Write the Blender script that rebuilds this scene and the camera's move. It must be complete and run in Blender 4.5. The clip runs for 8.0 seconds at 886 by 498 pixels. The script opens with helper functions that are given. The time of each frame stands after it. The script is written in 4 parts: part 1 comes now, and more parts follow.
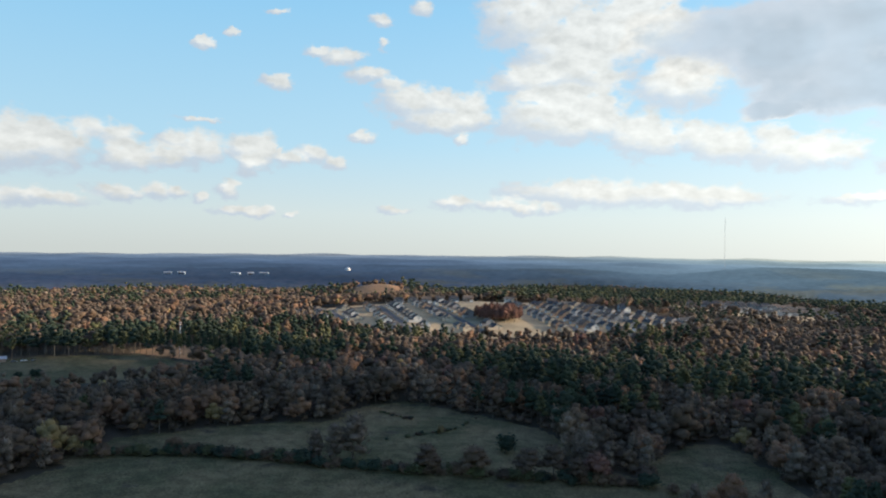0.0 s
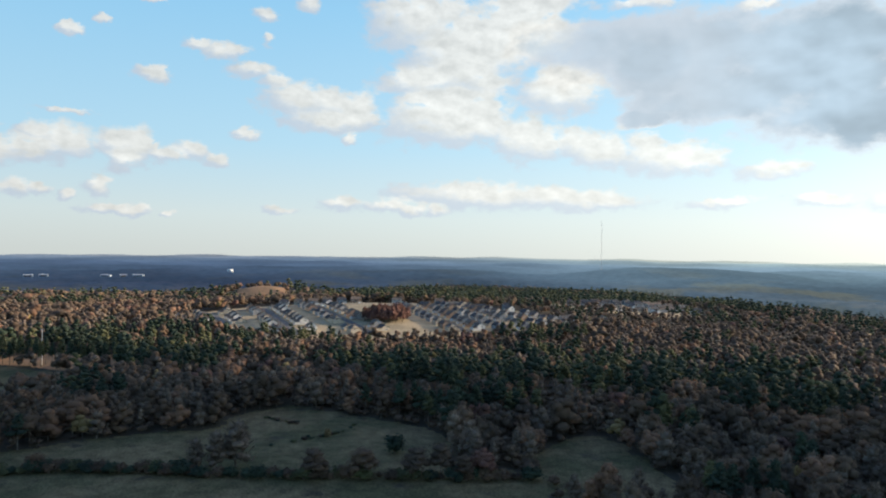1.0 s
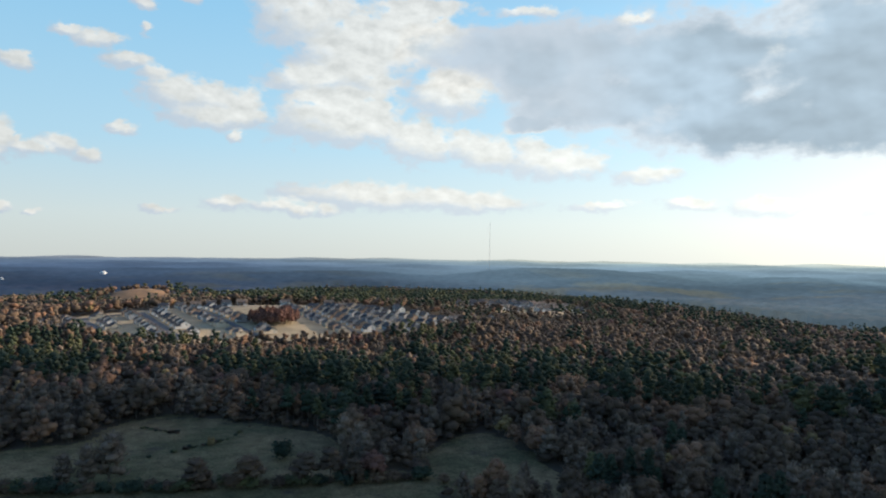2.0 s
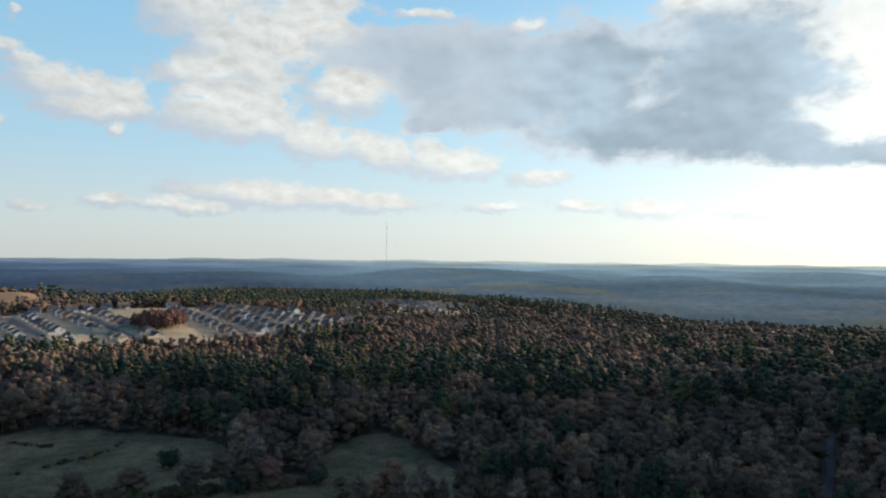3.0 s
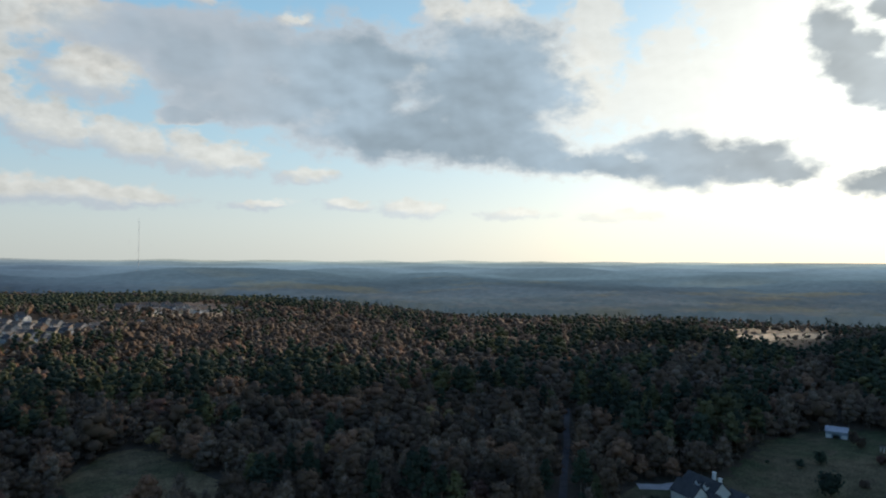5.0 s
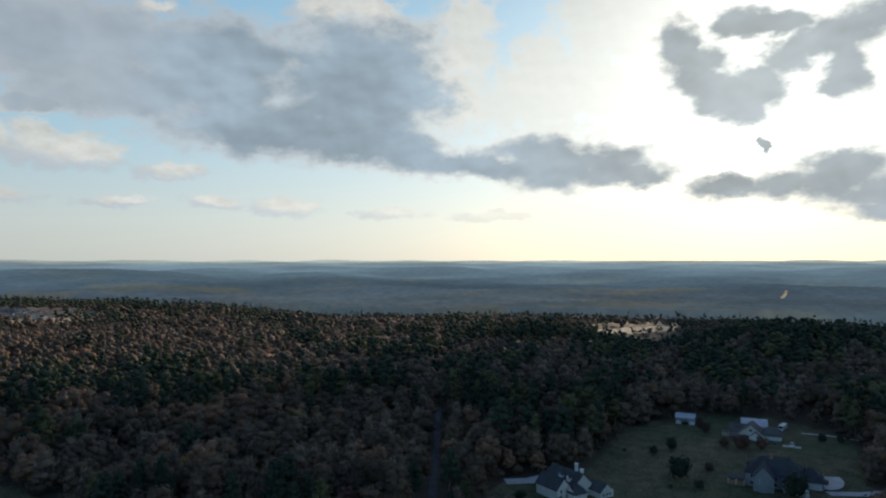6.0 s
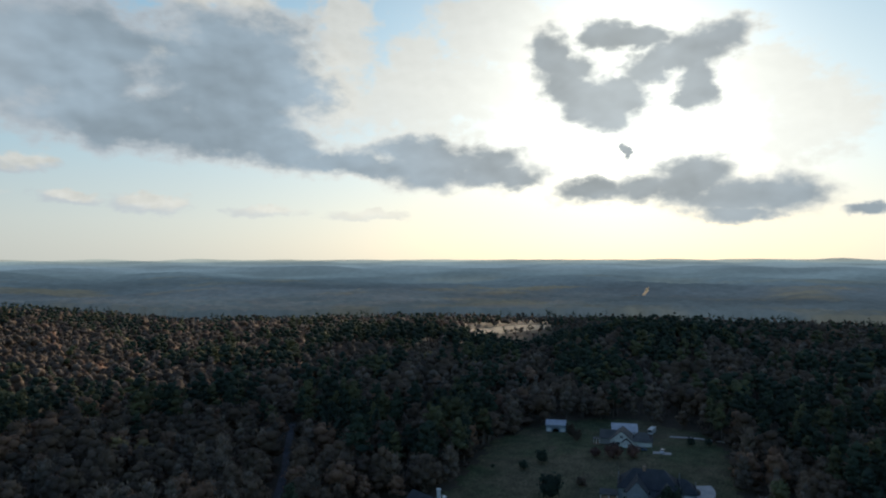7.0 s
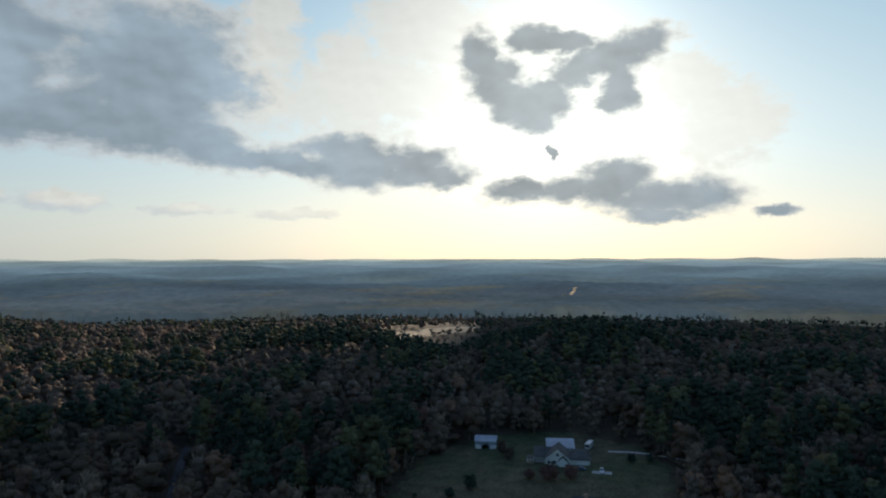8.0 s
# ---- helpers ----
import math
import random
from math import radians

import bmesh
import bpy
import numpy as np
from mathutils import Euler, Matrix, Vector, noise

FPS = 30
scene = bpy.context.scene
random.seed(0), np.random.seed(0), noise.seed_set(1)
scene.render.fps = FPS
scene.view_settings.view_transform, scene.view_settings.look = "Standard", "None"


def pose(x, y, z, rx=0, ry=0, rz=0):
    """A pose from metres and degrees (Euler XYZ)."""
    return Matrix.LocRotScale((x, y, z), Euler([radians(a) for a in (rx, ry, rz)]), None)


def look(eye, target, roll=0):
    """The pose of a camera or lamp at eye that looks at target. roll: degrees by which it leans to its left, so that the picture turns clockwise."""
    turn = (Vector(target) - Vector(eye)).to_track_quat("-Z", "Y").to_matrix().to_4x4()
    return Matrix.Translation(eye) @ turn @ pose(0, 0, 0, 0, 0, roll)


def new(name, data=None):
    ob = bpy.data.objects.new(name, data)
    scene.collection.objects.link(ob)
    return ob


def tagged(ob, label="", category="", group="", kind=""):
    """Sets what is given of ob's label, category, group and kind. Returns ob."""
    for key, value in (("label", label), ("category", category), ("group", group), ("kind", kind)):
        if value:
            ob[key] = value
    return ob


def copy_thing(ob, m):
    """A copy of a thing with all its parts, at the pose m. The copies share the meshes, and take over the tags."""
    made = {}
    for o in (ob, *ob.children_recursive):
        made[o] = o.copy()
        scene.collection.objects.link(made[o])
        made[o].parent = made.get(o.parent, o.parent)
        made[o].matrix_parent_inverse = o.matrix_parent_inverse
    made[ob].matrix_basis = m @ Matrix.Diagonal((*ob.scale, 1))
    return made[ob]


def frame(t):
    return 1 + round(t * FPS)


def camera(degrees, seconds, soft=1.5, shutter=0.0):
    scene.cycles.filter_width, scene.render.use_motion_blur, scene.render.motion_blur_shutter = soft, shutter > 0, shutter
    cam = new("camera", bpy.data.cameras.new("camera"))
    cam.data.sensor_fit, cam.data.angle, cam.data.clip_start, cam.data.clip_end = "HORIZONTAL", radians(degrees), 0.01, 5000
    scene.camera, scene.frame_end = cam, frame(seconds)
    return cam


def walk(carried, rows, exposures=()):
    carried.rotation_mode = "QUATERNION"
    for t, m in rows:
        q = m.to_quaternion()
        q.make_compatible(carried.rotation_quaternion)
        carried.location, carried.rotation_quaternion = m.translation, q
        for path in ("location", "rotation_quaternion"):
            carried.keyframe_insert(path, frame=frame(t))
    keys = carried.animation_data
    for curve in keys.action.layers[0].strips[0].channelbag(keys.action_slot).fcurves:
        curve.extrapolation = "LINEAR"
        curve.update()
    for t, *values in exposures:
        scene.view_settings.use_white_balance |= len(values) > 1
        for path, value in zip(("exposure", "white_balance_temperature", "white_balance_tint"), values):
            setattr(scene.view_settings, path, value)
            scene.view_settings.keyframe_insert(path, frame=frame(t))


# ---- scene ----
cam = camera(65.7, 8.0, 2.1)

# The drone hangs 90 m over the fields and turns to the right, then glides ahead
WAY = (  # seconds, bearing, tilt, lean, metres ahead
    (0.0, 2.95, 0.50, 1.09, 0), (0.5, 7.11, 0.60, 1.12, 0), (1.0, 12.28, 0.74, 1.02, 0), (1.5, 16.98, 0.86, 0.97, 0),
    (2.0, 21.40, 0.97, 0.92, 0), (2.5, 25.70, 1.05, 0.85, 0), (3.0, 30.00, 1.10, 0.76, 0), (3.5, 34.65, 1.12, 0.64, 0),
    (4.0, 39.41, 1.16, 0.51, 0), (4.5, 44.15, 1.15, 0.43, 0), (5.0, 49.20, 1.14, 0.28, 0), (5.5, 54.40, 1.12, 0.12, 0),
    (5.7, 56.50, 1.11, 0.06, 0), (6.0, 59.62, 1.09, -0.02, 6), (6.5, 64.45, 1.03, -0.03, 24.5), (7.0, 69.80, 1.00, -0.10, 43.7), (7.5, 72.10, 0.98, -0.15, 62.9),
    (8.0, 75.70, 0.95, -0.15, 82))
AHEAD = radians(78)
EYE, CLIMB = 90.0, 0.0
walk(cam, [(t, pose(math.sin(AHEAD) * d, math.cos(AHEAD) * d, EYE + CLIMB * d, 90 + tilt, -lean, -b)) for t, b, tilt, lean, d in WAY],
     [(0.0, 0.72), (1.5, 0.68), (3.5, 0.48), (4.5, 0.34), (6.0, 0.12), (8.0, 0.0)])

# ---- sky, clouds and sun ----
SUN_BEARING, SUN_HEIGHT = 84.5, 15.0
SUN_WAY = Vector((math.sin(radians(SUN_BEARING)) * math.cos(radians(SUN_HEIGHT)),
                  math.cos(radians(SUN_BEARING)) * math.cos(radians(SUN_HEIGHT)), math.sin(radians(SUN_HEIGHT))))


class Graph:
    """Short calls for the nodes of one tree."""

    def __init__(self, tree):
        self.tree, self.nodes = tree, tree.nodes

    def put(self, socket, value):
        if isinstance(value, bpy.types.NodeSocket):
            self.tree.links.new(value, socket)
        elif value is not None:
            socket.default_value = value

    def math(self, op, a, b=None, c=None, clamp=False):
        n = self.nodes.new("ShaderNodeMath")
        n.operation, n.use_clamp = op, clamp
        for s, v in zip(n.inputs, (a, b, c)):
            self.put(s, v)
        return n.outputs[0]

    def vec(self, op, a, b=None):
        n = self.nodes.new("ShaderNodeVectorMath")
        n.operation = op
        self.put(n.inputs[0], a)
        self.put(n.inputs[1], b)
        return n.outputs["Value" if op in ("LENGTH", "DOT_PRODUCT", "DISTANCE") else "Vector"]

    def noise(self, at, scale, detail=4.0, rough=0.55, colour=False):
        n = self.nodes.new("ShaderNodeTexNoise")
        self.put(n.inputs["Vector"], at)
        n.inputs["Scale"].default_value, n.inputs["Detail"].default_value, n.inputs["Roughness"].default_value = scale, detail, rough
        return n.outputs["Color" if colour else 0]

    def step(self, x, a, b, to=(0.0, 1.0), smooth=True):
        n = self.nodes.new("ShaderNodeMapRange")
        n.interpolation_type = "SMOOTHSTEP" if smooth else "LINEAR"
        n.inputs[1].default_value, n.inputs[2].default_value = a, b
        n.inputs[3].default_value, n.inputs[4].default_value = to
        self.put(n.inputs[0], x)
        return n.outputs[0]

    def mix(self, f, a, b, kind="MIX"):
        n = self.nodes.new("ShaderNodeMix")
        n.data_type, n.blend_type = "RGBA", kind
        for i, v in ((0, f), (6, a), (7, b)):
            if isinstance(v, tuple):
                v = (*v, 1.0)[:4]
            self.put(n.inputs[i], v)
        return n.outputs[2]

    def ramp(self, x, stops):
        n = self.nodes.new("ShaderNodeValToRGB")
        e = n.color_ramp.elements
        while len(e) < len(stops):
            e.new(0.5)
        for s, (at, col) in zip(e, stops):
            s.position, s.color = at, (*col, 1.0)
        self.put(n.inputs[0], x)
        return n.outputs[0]

    def xyz(self, x, y, z):
        n = self.nodes.new("ShaderNodeCombineXYZ")
        for s, v in zip(n.inputs, (x, y, z)):
            self.put(s, v)
        return n.outputs[0]

    def split(self, v):
        n = self.nodes.new("ShaderNodeSeparateXYZ")
        self.put(n.inputs[0], v)
        return n.outputs


world = bpy.data.worlds.new("world")
scene.world = world
world.use_nodes = True
g = Graph(world.node_tree)
background = g.nodes["Background"]
ray_way = g.nodes.new("ShaderNodeTexCoord").outputs["Generated"]
wx, wy, wz = g.split(ray_way)
bearing = g.math("MULTIPLY", g.math("ARCTAN2", wx, wy), 57.29578)
height = g.math("MULTIPLY", g.math("ARCSINE", wz), 57.29578)
at = g.xyz(bearing, height, 0.0)
fine = g.xyz(g.math("MULTIPLY", bearing, 0.8), g.math("MULTIPLY", height, 1.25), 3.7)
fine_up = g.vec("ADD", fine, (0.35, 0.75, 0.0))
# ragged edges: the places of the clouds are stirred at two sizes
stir = g.vec("MULTIPLY", g.vec("SUBTRACT", g.noise(fine, 0.16, 2.0, 0.5, True), (0.5, 0.5, 0.5)), (1.6, 0.8, 0.0))
ruffle = g.vec("MULTIPLY", g.vec("SUBTRACT", g.noise(fine, 0.85, 4.0, 0.6, True), (0.5, 0.5, 0.5)), (1.9, 1.15, 0.0))
stirred = g.vec("ADD", g.vec("ADD", at, stir), ruffle)
billow = g.noise(fine, 0.40, 4.0, 0.5)
lump = g.noise(fine, 1.2, 3.0, 0.5)
lump_up = g.noise(fine_up, 1.2, 3.0, 0.5)
smear = g.noise(fine, 0.12, 4.0, 0.5)
billow_up = g.noise(fine_up, 0.40, 4.0, 0.5)
soft_lump, soft_lump_up = g.noise(fine, 0.55, 2.0, 0.4), g.noise(fine_up, 0.55, 2.0, 0.4)
SKY = {"puff": None, "bank": None, "lit": None}


def least(which, d):
    SKY[which] = d if SKY[which] is None else g.math("SMOOTH_MIN", SKY[which], d, 0.25)


def blob(which, b, h, w, t):
    """One heap of cloud: bearing, height, half width and half height in degrees; its upper right is in the light."""
    lift = 1 + 0.05 * min(1, max(0, (b - 64) / 12))
    h, t = h * lift, t * lift
    v = g.vec("MULTIPLY", g.vec("SUBTRACT", stirred, (b, h, 0.0)), (1.0 / w, 1.0 / t, 0.0))
    least(which, g.vec("LENGTH", v))
    if which == "puff":
        least("lit", g.vec("LENGTH", g.vec("SUBTRACT", v, (0.25, 0.55, 0.0))))


def puff(b, h, w, t):
    blob("puff", b, h, w * 1.15, t * 1.2)


def bank(b, h, w, t):
    blob("bank", b, h, w, t)


puff(-18.7, 8.3, 1.06, 0.80)
puff(-17.2, 7.8, 1.94, 1.15)
puff(-19.4, 7.2, 1.85, 0.64)
puff(-15.8, 7.7, 0.62, 0.83)
puff(-13.5, 8.2, 1.30, 0.99)
puff(-12.2, 8.0, 1.06, 1.14)
puff(-13.2, 6.8, 1.04, 0.71)
puff(-10.8, 8.1, 0.43, 0.43)
puff(-10.0, 7.5, 1.37, 0.52)
puff(-8.1, 8.0, 1.12, 0.59)
puff(-6.1, 7.4, 0.75, 0.48)
puff(-22.1, 6.9, 1.96, 0.88)
puff(-22.6, 8.3, 1.55, 0.95)
puff(-24.4, 8.7, 1.20, 0.85)
puff(-19.8, 4.6, 0.92, 0.59)
puff(-18.5, 4.6, 0.71, 0.38)
puff(-16.7, 4.3, 0.44, 0.36)
puff(-14.7, 4.8, 0.76, 0.62)
puff(-13.4, 3.2, 2.07, 0.32)
puff(-11.7, 3.3, 0.80, 0.35)
puff(-9.9, 3.2, 0.49, 0.24)
puff(-22.4, 4.4, 1.94, 0.47)
puff(-7.7, 16.2, 0.99, 0.39)
puff(-6.1, 15.8, 0.98, 0.48)
puff(-5.0, 15.9, 1.23, 0.48)
puff(-10.8, 13.5, 1.08, 0.42)
puff(-10.0, 13.5, 0.44, 0.45)
puff(-16.7, 15.9, 0.69, 0.31)
puff(-2.6, 18.8, 0.66, 0.36)
puff(-2.5, 16.9, 0.36, 0.57)
puff(0.7, 19.7, 0.68, 0.56)
puff(-10.8, 18.8, 0.81, 0.21)
puff(-14.5, 16.9, 0.41, 0.24)
puff(-3.8, 9.6, 1.06, 0.33)
puff(-17.0, 10.2, 1.46, 0.16)
puff(-3.6, 14.5, 1.42, 0.49)
puff(-1.8, 13.8, 1.20, 0.50)
puff(-0.5, 12.5, 2.01, 1.07)
puff(2.2, 12.3, 2.79, 1.08)
puff(4.4, 11.9, 1.88, 1.15)
puff(6.3, 11.1, 1.01, 0.67)
puff(2.9, 10.9, 3.42, 0.61)
puff(4.3, 9.6, 0.56, 0.31)
puff(9.8, 12.9, 1.28, 0.40)
puff(11.1, 12.7, 1.28, 0.46)
puff(13.0, 12.2, 1.92, 1.10)
puff(15.3, 11.9, 1.91, 1.16)
puff(13.4, 10.6, 3.51, 1.11)
puff(18.5, 9.7, 2.21, 1.18)
puff(20.1, 9.3, 1.57, 1.17)
puff(22.6, 9.3, 1.39, 1.17)
puff(24.1, 8.9, 1.84, 1.28)
puff(25.6, 8.7, 1.36, 1.16)
puff(28.6, 9.0, 1.24, 0.90)
puff(30.1, 8.0, 3.18, 0.90)
puff(16.8, 18.0, 2.86, 1.68)
puff(14.5, 18.4, 1.92, 1.16)
puff(13.6, 14.9, 2.56, 1.14)
puff(15.6, 14.0, 1.59, 0.84)
puff(19.3, 17.5, 1.26, 1.16)
puff(12.6, 19.9, 1.28, 0.80)
puff(21.3, 13.4, 2.49, 1.26)
puff(19.2, 20.3, 3.78, 0.51)
puff(27.6, 19.9, 2.68, 0.38)
puff(36.6, 19.1, 1.33, 0.34)
puff(14.8, 5.2, 3.18, 0.70)
puff(20.8, 5.4, 2.19, 0.50)
puff(24.8, 4.7, 2.74, 0.56)
puff(4.0, 4.3, 1.56, 0.38)
puff(7.4, 4.2, 1.90, 0.41)
puff(9.3, 4.0, 1.27, 0.35)
puff(-1.3, 3.7, 1.27, 0.25)
puff(11.3, 4.0, 0.83, 0.35)
puff(-27.7, 7.4, 3.15, 1.44)
puff(-30.0, 6.9, 2.66, 1.17)
puff(-27.9, 3.7, 2.78, 0.56)
puff(-31.9, 3.5, 1.91, 0.54)
puff(9.6, 18.9, 3.31, 1.95)
puff(13.9, 16.3, 4.89, 2.69)
puff(18.0, 17.9, 3.65, 2.37)
puff(11.6, 11.2, 4.46, 1.55)
puff(22.1, 13.2, 2.65, 1.22)
puff(9.7, 14.1, 2.64, 0.80)
puff(14.1, 5.2, 5.57, 0.84)
puff(22.3, 4.9, 4.61, 0.68)
puff(37.6, 7.0, 2.17, 0.65)
puff(33.9, 4.6, 2.17, 0.33)
puff(30.1, 8.1, 3.85, 1.02)
puff(34.1, 4.6, 1.38, 0.38)
puff(46.4, 4.5, 2.32, 0.69)
puff(40.8, 4.7, 1.90, 0.44)
puff(55.6, 4.0, 2.44, 0.37)
puff(63.6, 3.7, 2.58, 0.33)
puff(61.8, 18.0, 2.08, 3.44)
puff(60.3, 13.2, 2.83, 2.25)
puff(74.7, 17.9, 4.85, 2.50)
puff(67.9, 16.8, 1.95, 1.29)
puff(49.1, 19.9, 2.11, 1.00)
puff(52.8, 20.0, 2.34, 0.84)
puff(47.3, 15.5, 1.08, 0.78)
puff(69.7, 13.4, 6.84, 2.65)
puff(98.3, 10.2, 3.39, 2.58)
puff(95.1, 13.4, 2.89, 1.61)
bank(23.4, 17.3, 5.39, 1.87)
bank(30.8, 16.3, 8.93, 2.82)
bank(40.1, 15.5, 8.44, 3.53)
bank(52.3, 15.0, 6.94, 4.18)
bank(45.8, 10.8, 8.92, 2.57)
bank(54.2, 9.5, 6.40, 1.82)
bank(33.6, 12.5, 6.39, 1.60)
bank(28.6, 11.3, 2.20, 0.70)
bank(30.8, 15.2, 6.55, 3.10)
bank(51.9, 9.7, 6.92, 1.91)
bank(56.6, 8.8, 5.63, 1.57)
bank(61.3, 8.1, 4.70, 1.11)
bank(39.0, 13.7, 8.26, 2.52)
bank(55.6, 14.5, 4.70, 4.88)
bank(52.8, 11.8, 5.57, 3.16)
bank(69.7, 7.8, 7.28, 1.83)
bank(65.0, 7.7, 4.67, 1.02)
bank(74.6, 6.6, 3.96, 0.90)
bank(67.8, 8.9, 4.15, 1.28)
bank(78.8, 15.6, 2.02, 2.44)
bank(80.0, 13.9, 2.65, 2.45)
bank(82.0, 12.5, 3.22, 2.44)
bank(83.4, 11.3, 1.89, 1.44)
bank(84.6, 12.8, 2.68, 1.96)
bank(86.4, 14.3, 2.51, 1.59)
bank(88.0, 15.1, 2.14, 1.35)
bank(82.7, 17.0, 2.56, 1.17)
bank(86.0, 16.6, 2.63, 0.94)
bank(90.2, 15.5, 3.08, 1.52)
bank(92.3, 16.1, 2.68, 1.28)
bank(90.2, 13.3, 1.59, 2.06)
bank(89.5, 12.3, 1.32, 1.04)
bank(84.8, 8.3, 0.36, 0.52)
bank(82.2, 5.5, 3.35, 0.97)
bank(86.0, 5.5, 2.78, 1.05)
bank(90.2, 6.6, 3.73, 1.30)
bank(89.4, 5.5, 3.13, 1.40)
bank(94.0, 4.9, 5.30, 1.55)
bank(93.3, 3.4, 2.55, 0.64)
bank(101.5, 3.6, 1.79, 0.39)

rough_edge = g.math("SUBTRACT", g.math("MULTIPLY_ADD", lump, 0.8, billow), 0.9)
puff_field = g.math("MULTIPLY_ADD", rough_edge, 1.25, g.math("MULTIPLY", SKY["puff"], 0.90))
bank_field = g.math("MULTIPLY_ADD", g.math("SUBTRACT", g.math("MULTIPLY_ADD", lump, 0.22, billow), 0.61), 1.45, SKY["bank"])
lit_field = g.math("MULTIPLY_ADD", rough_edge, 0.8, SKY["lit"])
puff_cover = g.step(puff_field, 1.26, 0.62)
bank_cover = g.step(bank_field, 1.42, 0.92)
bank_depth = g.math("MULTIPLY", g.step(bank_field, 1.22, 0.55), g.math("MAXIMUM", g.step(bearing, 24.0, 42.0), g.step(g.noise(g.vec("ADD", fine, (7.0, 3.0, 0.0)), 0.20, 3.0, 0.5), 0.36, 0.66, (0.15, 0.62))))
puff_depth = g.step(lit_field, 0.55, 1.35)
relief = g.math("MULTIPLY_ADD", g.math("SUBTRACT", billow, billow_up), 0.4, g.math("MULTIPLY", g.math("SUBTRACT", lump, lump_up), 0.25))
from_sun = g.math("MULTIPLY", g.math("ARCCOSINE", g.vec("DOT_PRODUCT", ray_way, tuple(SUN_WAY))), 57.29578)
near_glow = g.math("EXPONENT", g.math("MULTIPLY", g.math("POWER", g.math("DIVIDE", from_sun, 7.6), 2.0), -1.0))
wide_glow = g.math("EXPONENT", g.math("DIVIDE", from_sun, -33.0))
nishita = g.nodes.new("ShaderNodeTexSky")
nishita.sky_type, nishita.sun_disc = "NISHITA", False
nishita.sun_elevation, nishita.sun_rotation = radians(SUN_HEIGHT), radians(SUN_BEARING)
nishita.air_density, nishita.dust_density = 1.0, 1.5
clear = g.ramp(g.math("DIVIDE", height, 90.0, clamp=True), (
    (0.0, (0.56, 0.61, 0.60)), (0.035, (0.55, 0.65, 0.68)), (0.10, (0.37, 0.62, 0.79)), (0.22, (0.24, 0.55, 0.82)),
    (0.40, (0.075, 0.185, 0.43)), (1.0, (0.038, 0.108, 0.37))))
blue = g.mix(0.8, g.vec("MULTIPLY", nishita.outputs[0], (0.08, 0.08, 0.08)), clear)
low_haze = g.step(height, 26.0, 1.0, (0.40, 1.0))
glow = g.math("ADD", g.math("MULTIPLY", near_glow, 0.62), g.math("MULTIPLY", g.math("MULTIPLY", wide_glow, low_haze), 1.0))
warm = g.mix(g.math("MULTIPLY", g.step(height, 9.0, 0.0), g.step(from_sun, 50.0, 10.0)), (0.98, 1.0, 0.89), (1.0, 0.93, 0.66))
glow = g.math("MULTIPLY", glow, g.mix(g.step(from_sun, 26.0, 12.0), (1.0, 1.0, 1.0), g.step(height, 9.0, 3.0, (1.0, 0.70))))
glow_colour = g.vec("MULTIPLY", warm, g.xyz(glow, glow, glow))
sky_colour = g.vec("ADD", blue, glow_colour)
sunlit = g.math("ADD", 0.63, g.math("MULTIPLY", relief, g.step(from_sun, 14.0, 42.0, (0.3, 1.0))))
white = g.vec("MULTIPLY", (0.985, 0.985, 0.945), g.xyz(sunlit, sunlit, sunlit))
white = g.mix(g.math("MULTIPLY", puff_depth, g.step(from_sun, 14.0, 42.0, (0.1, 0.95))), white, (0.39, 0.46, 0.55))
puff_colour = g.vec("ADD", white, g.vec("MULTIPLY", glow_colour, (1.1, 1.1, 1.1)))
grey_light = g.math("ADD", g.step(smear, 0.3, 0.7, (0.82, 1.25)), g.math("MULTIPLY", g.math("SUBTRACT", soft_lump, soft_lump_up), 0.32))
grey = g.vec("ADD", g.vec("MULTIPLY", g.mix(g.step(from_sun, 28.0, 8.0), (0.385, 0.500, 0.600), (0.400, 0.460, 0.505)), g.xyz(grey_light, grey_light, grey_light)), g.vec("MULTIPLY", glow_colour, (0.16, 0.16, 0.16)))
bank_colour = g.mix(bank_depth, puff_colour, grey)
sky = g.mix(g.math("MULTIPLY", puff_cover, 0.88), sky_colour, puff_colour)
sky = g.mix(bank_cover, sky, bank_colour)
g.put(background.inputs["Color"], sky)
background.inputs["Strength"].default_value = 0.74

sun = new("sun", bpy.data.lights.new("sun", "SUN"))
sun.data.energy, sun.data.angle, sun.data.color = 5.0, radians(0.6), (1.0, 0.80, 0.58)
sun.matrix_world = look(tuple(SUN_WAY * 900), (0, 0, 0))


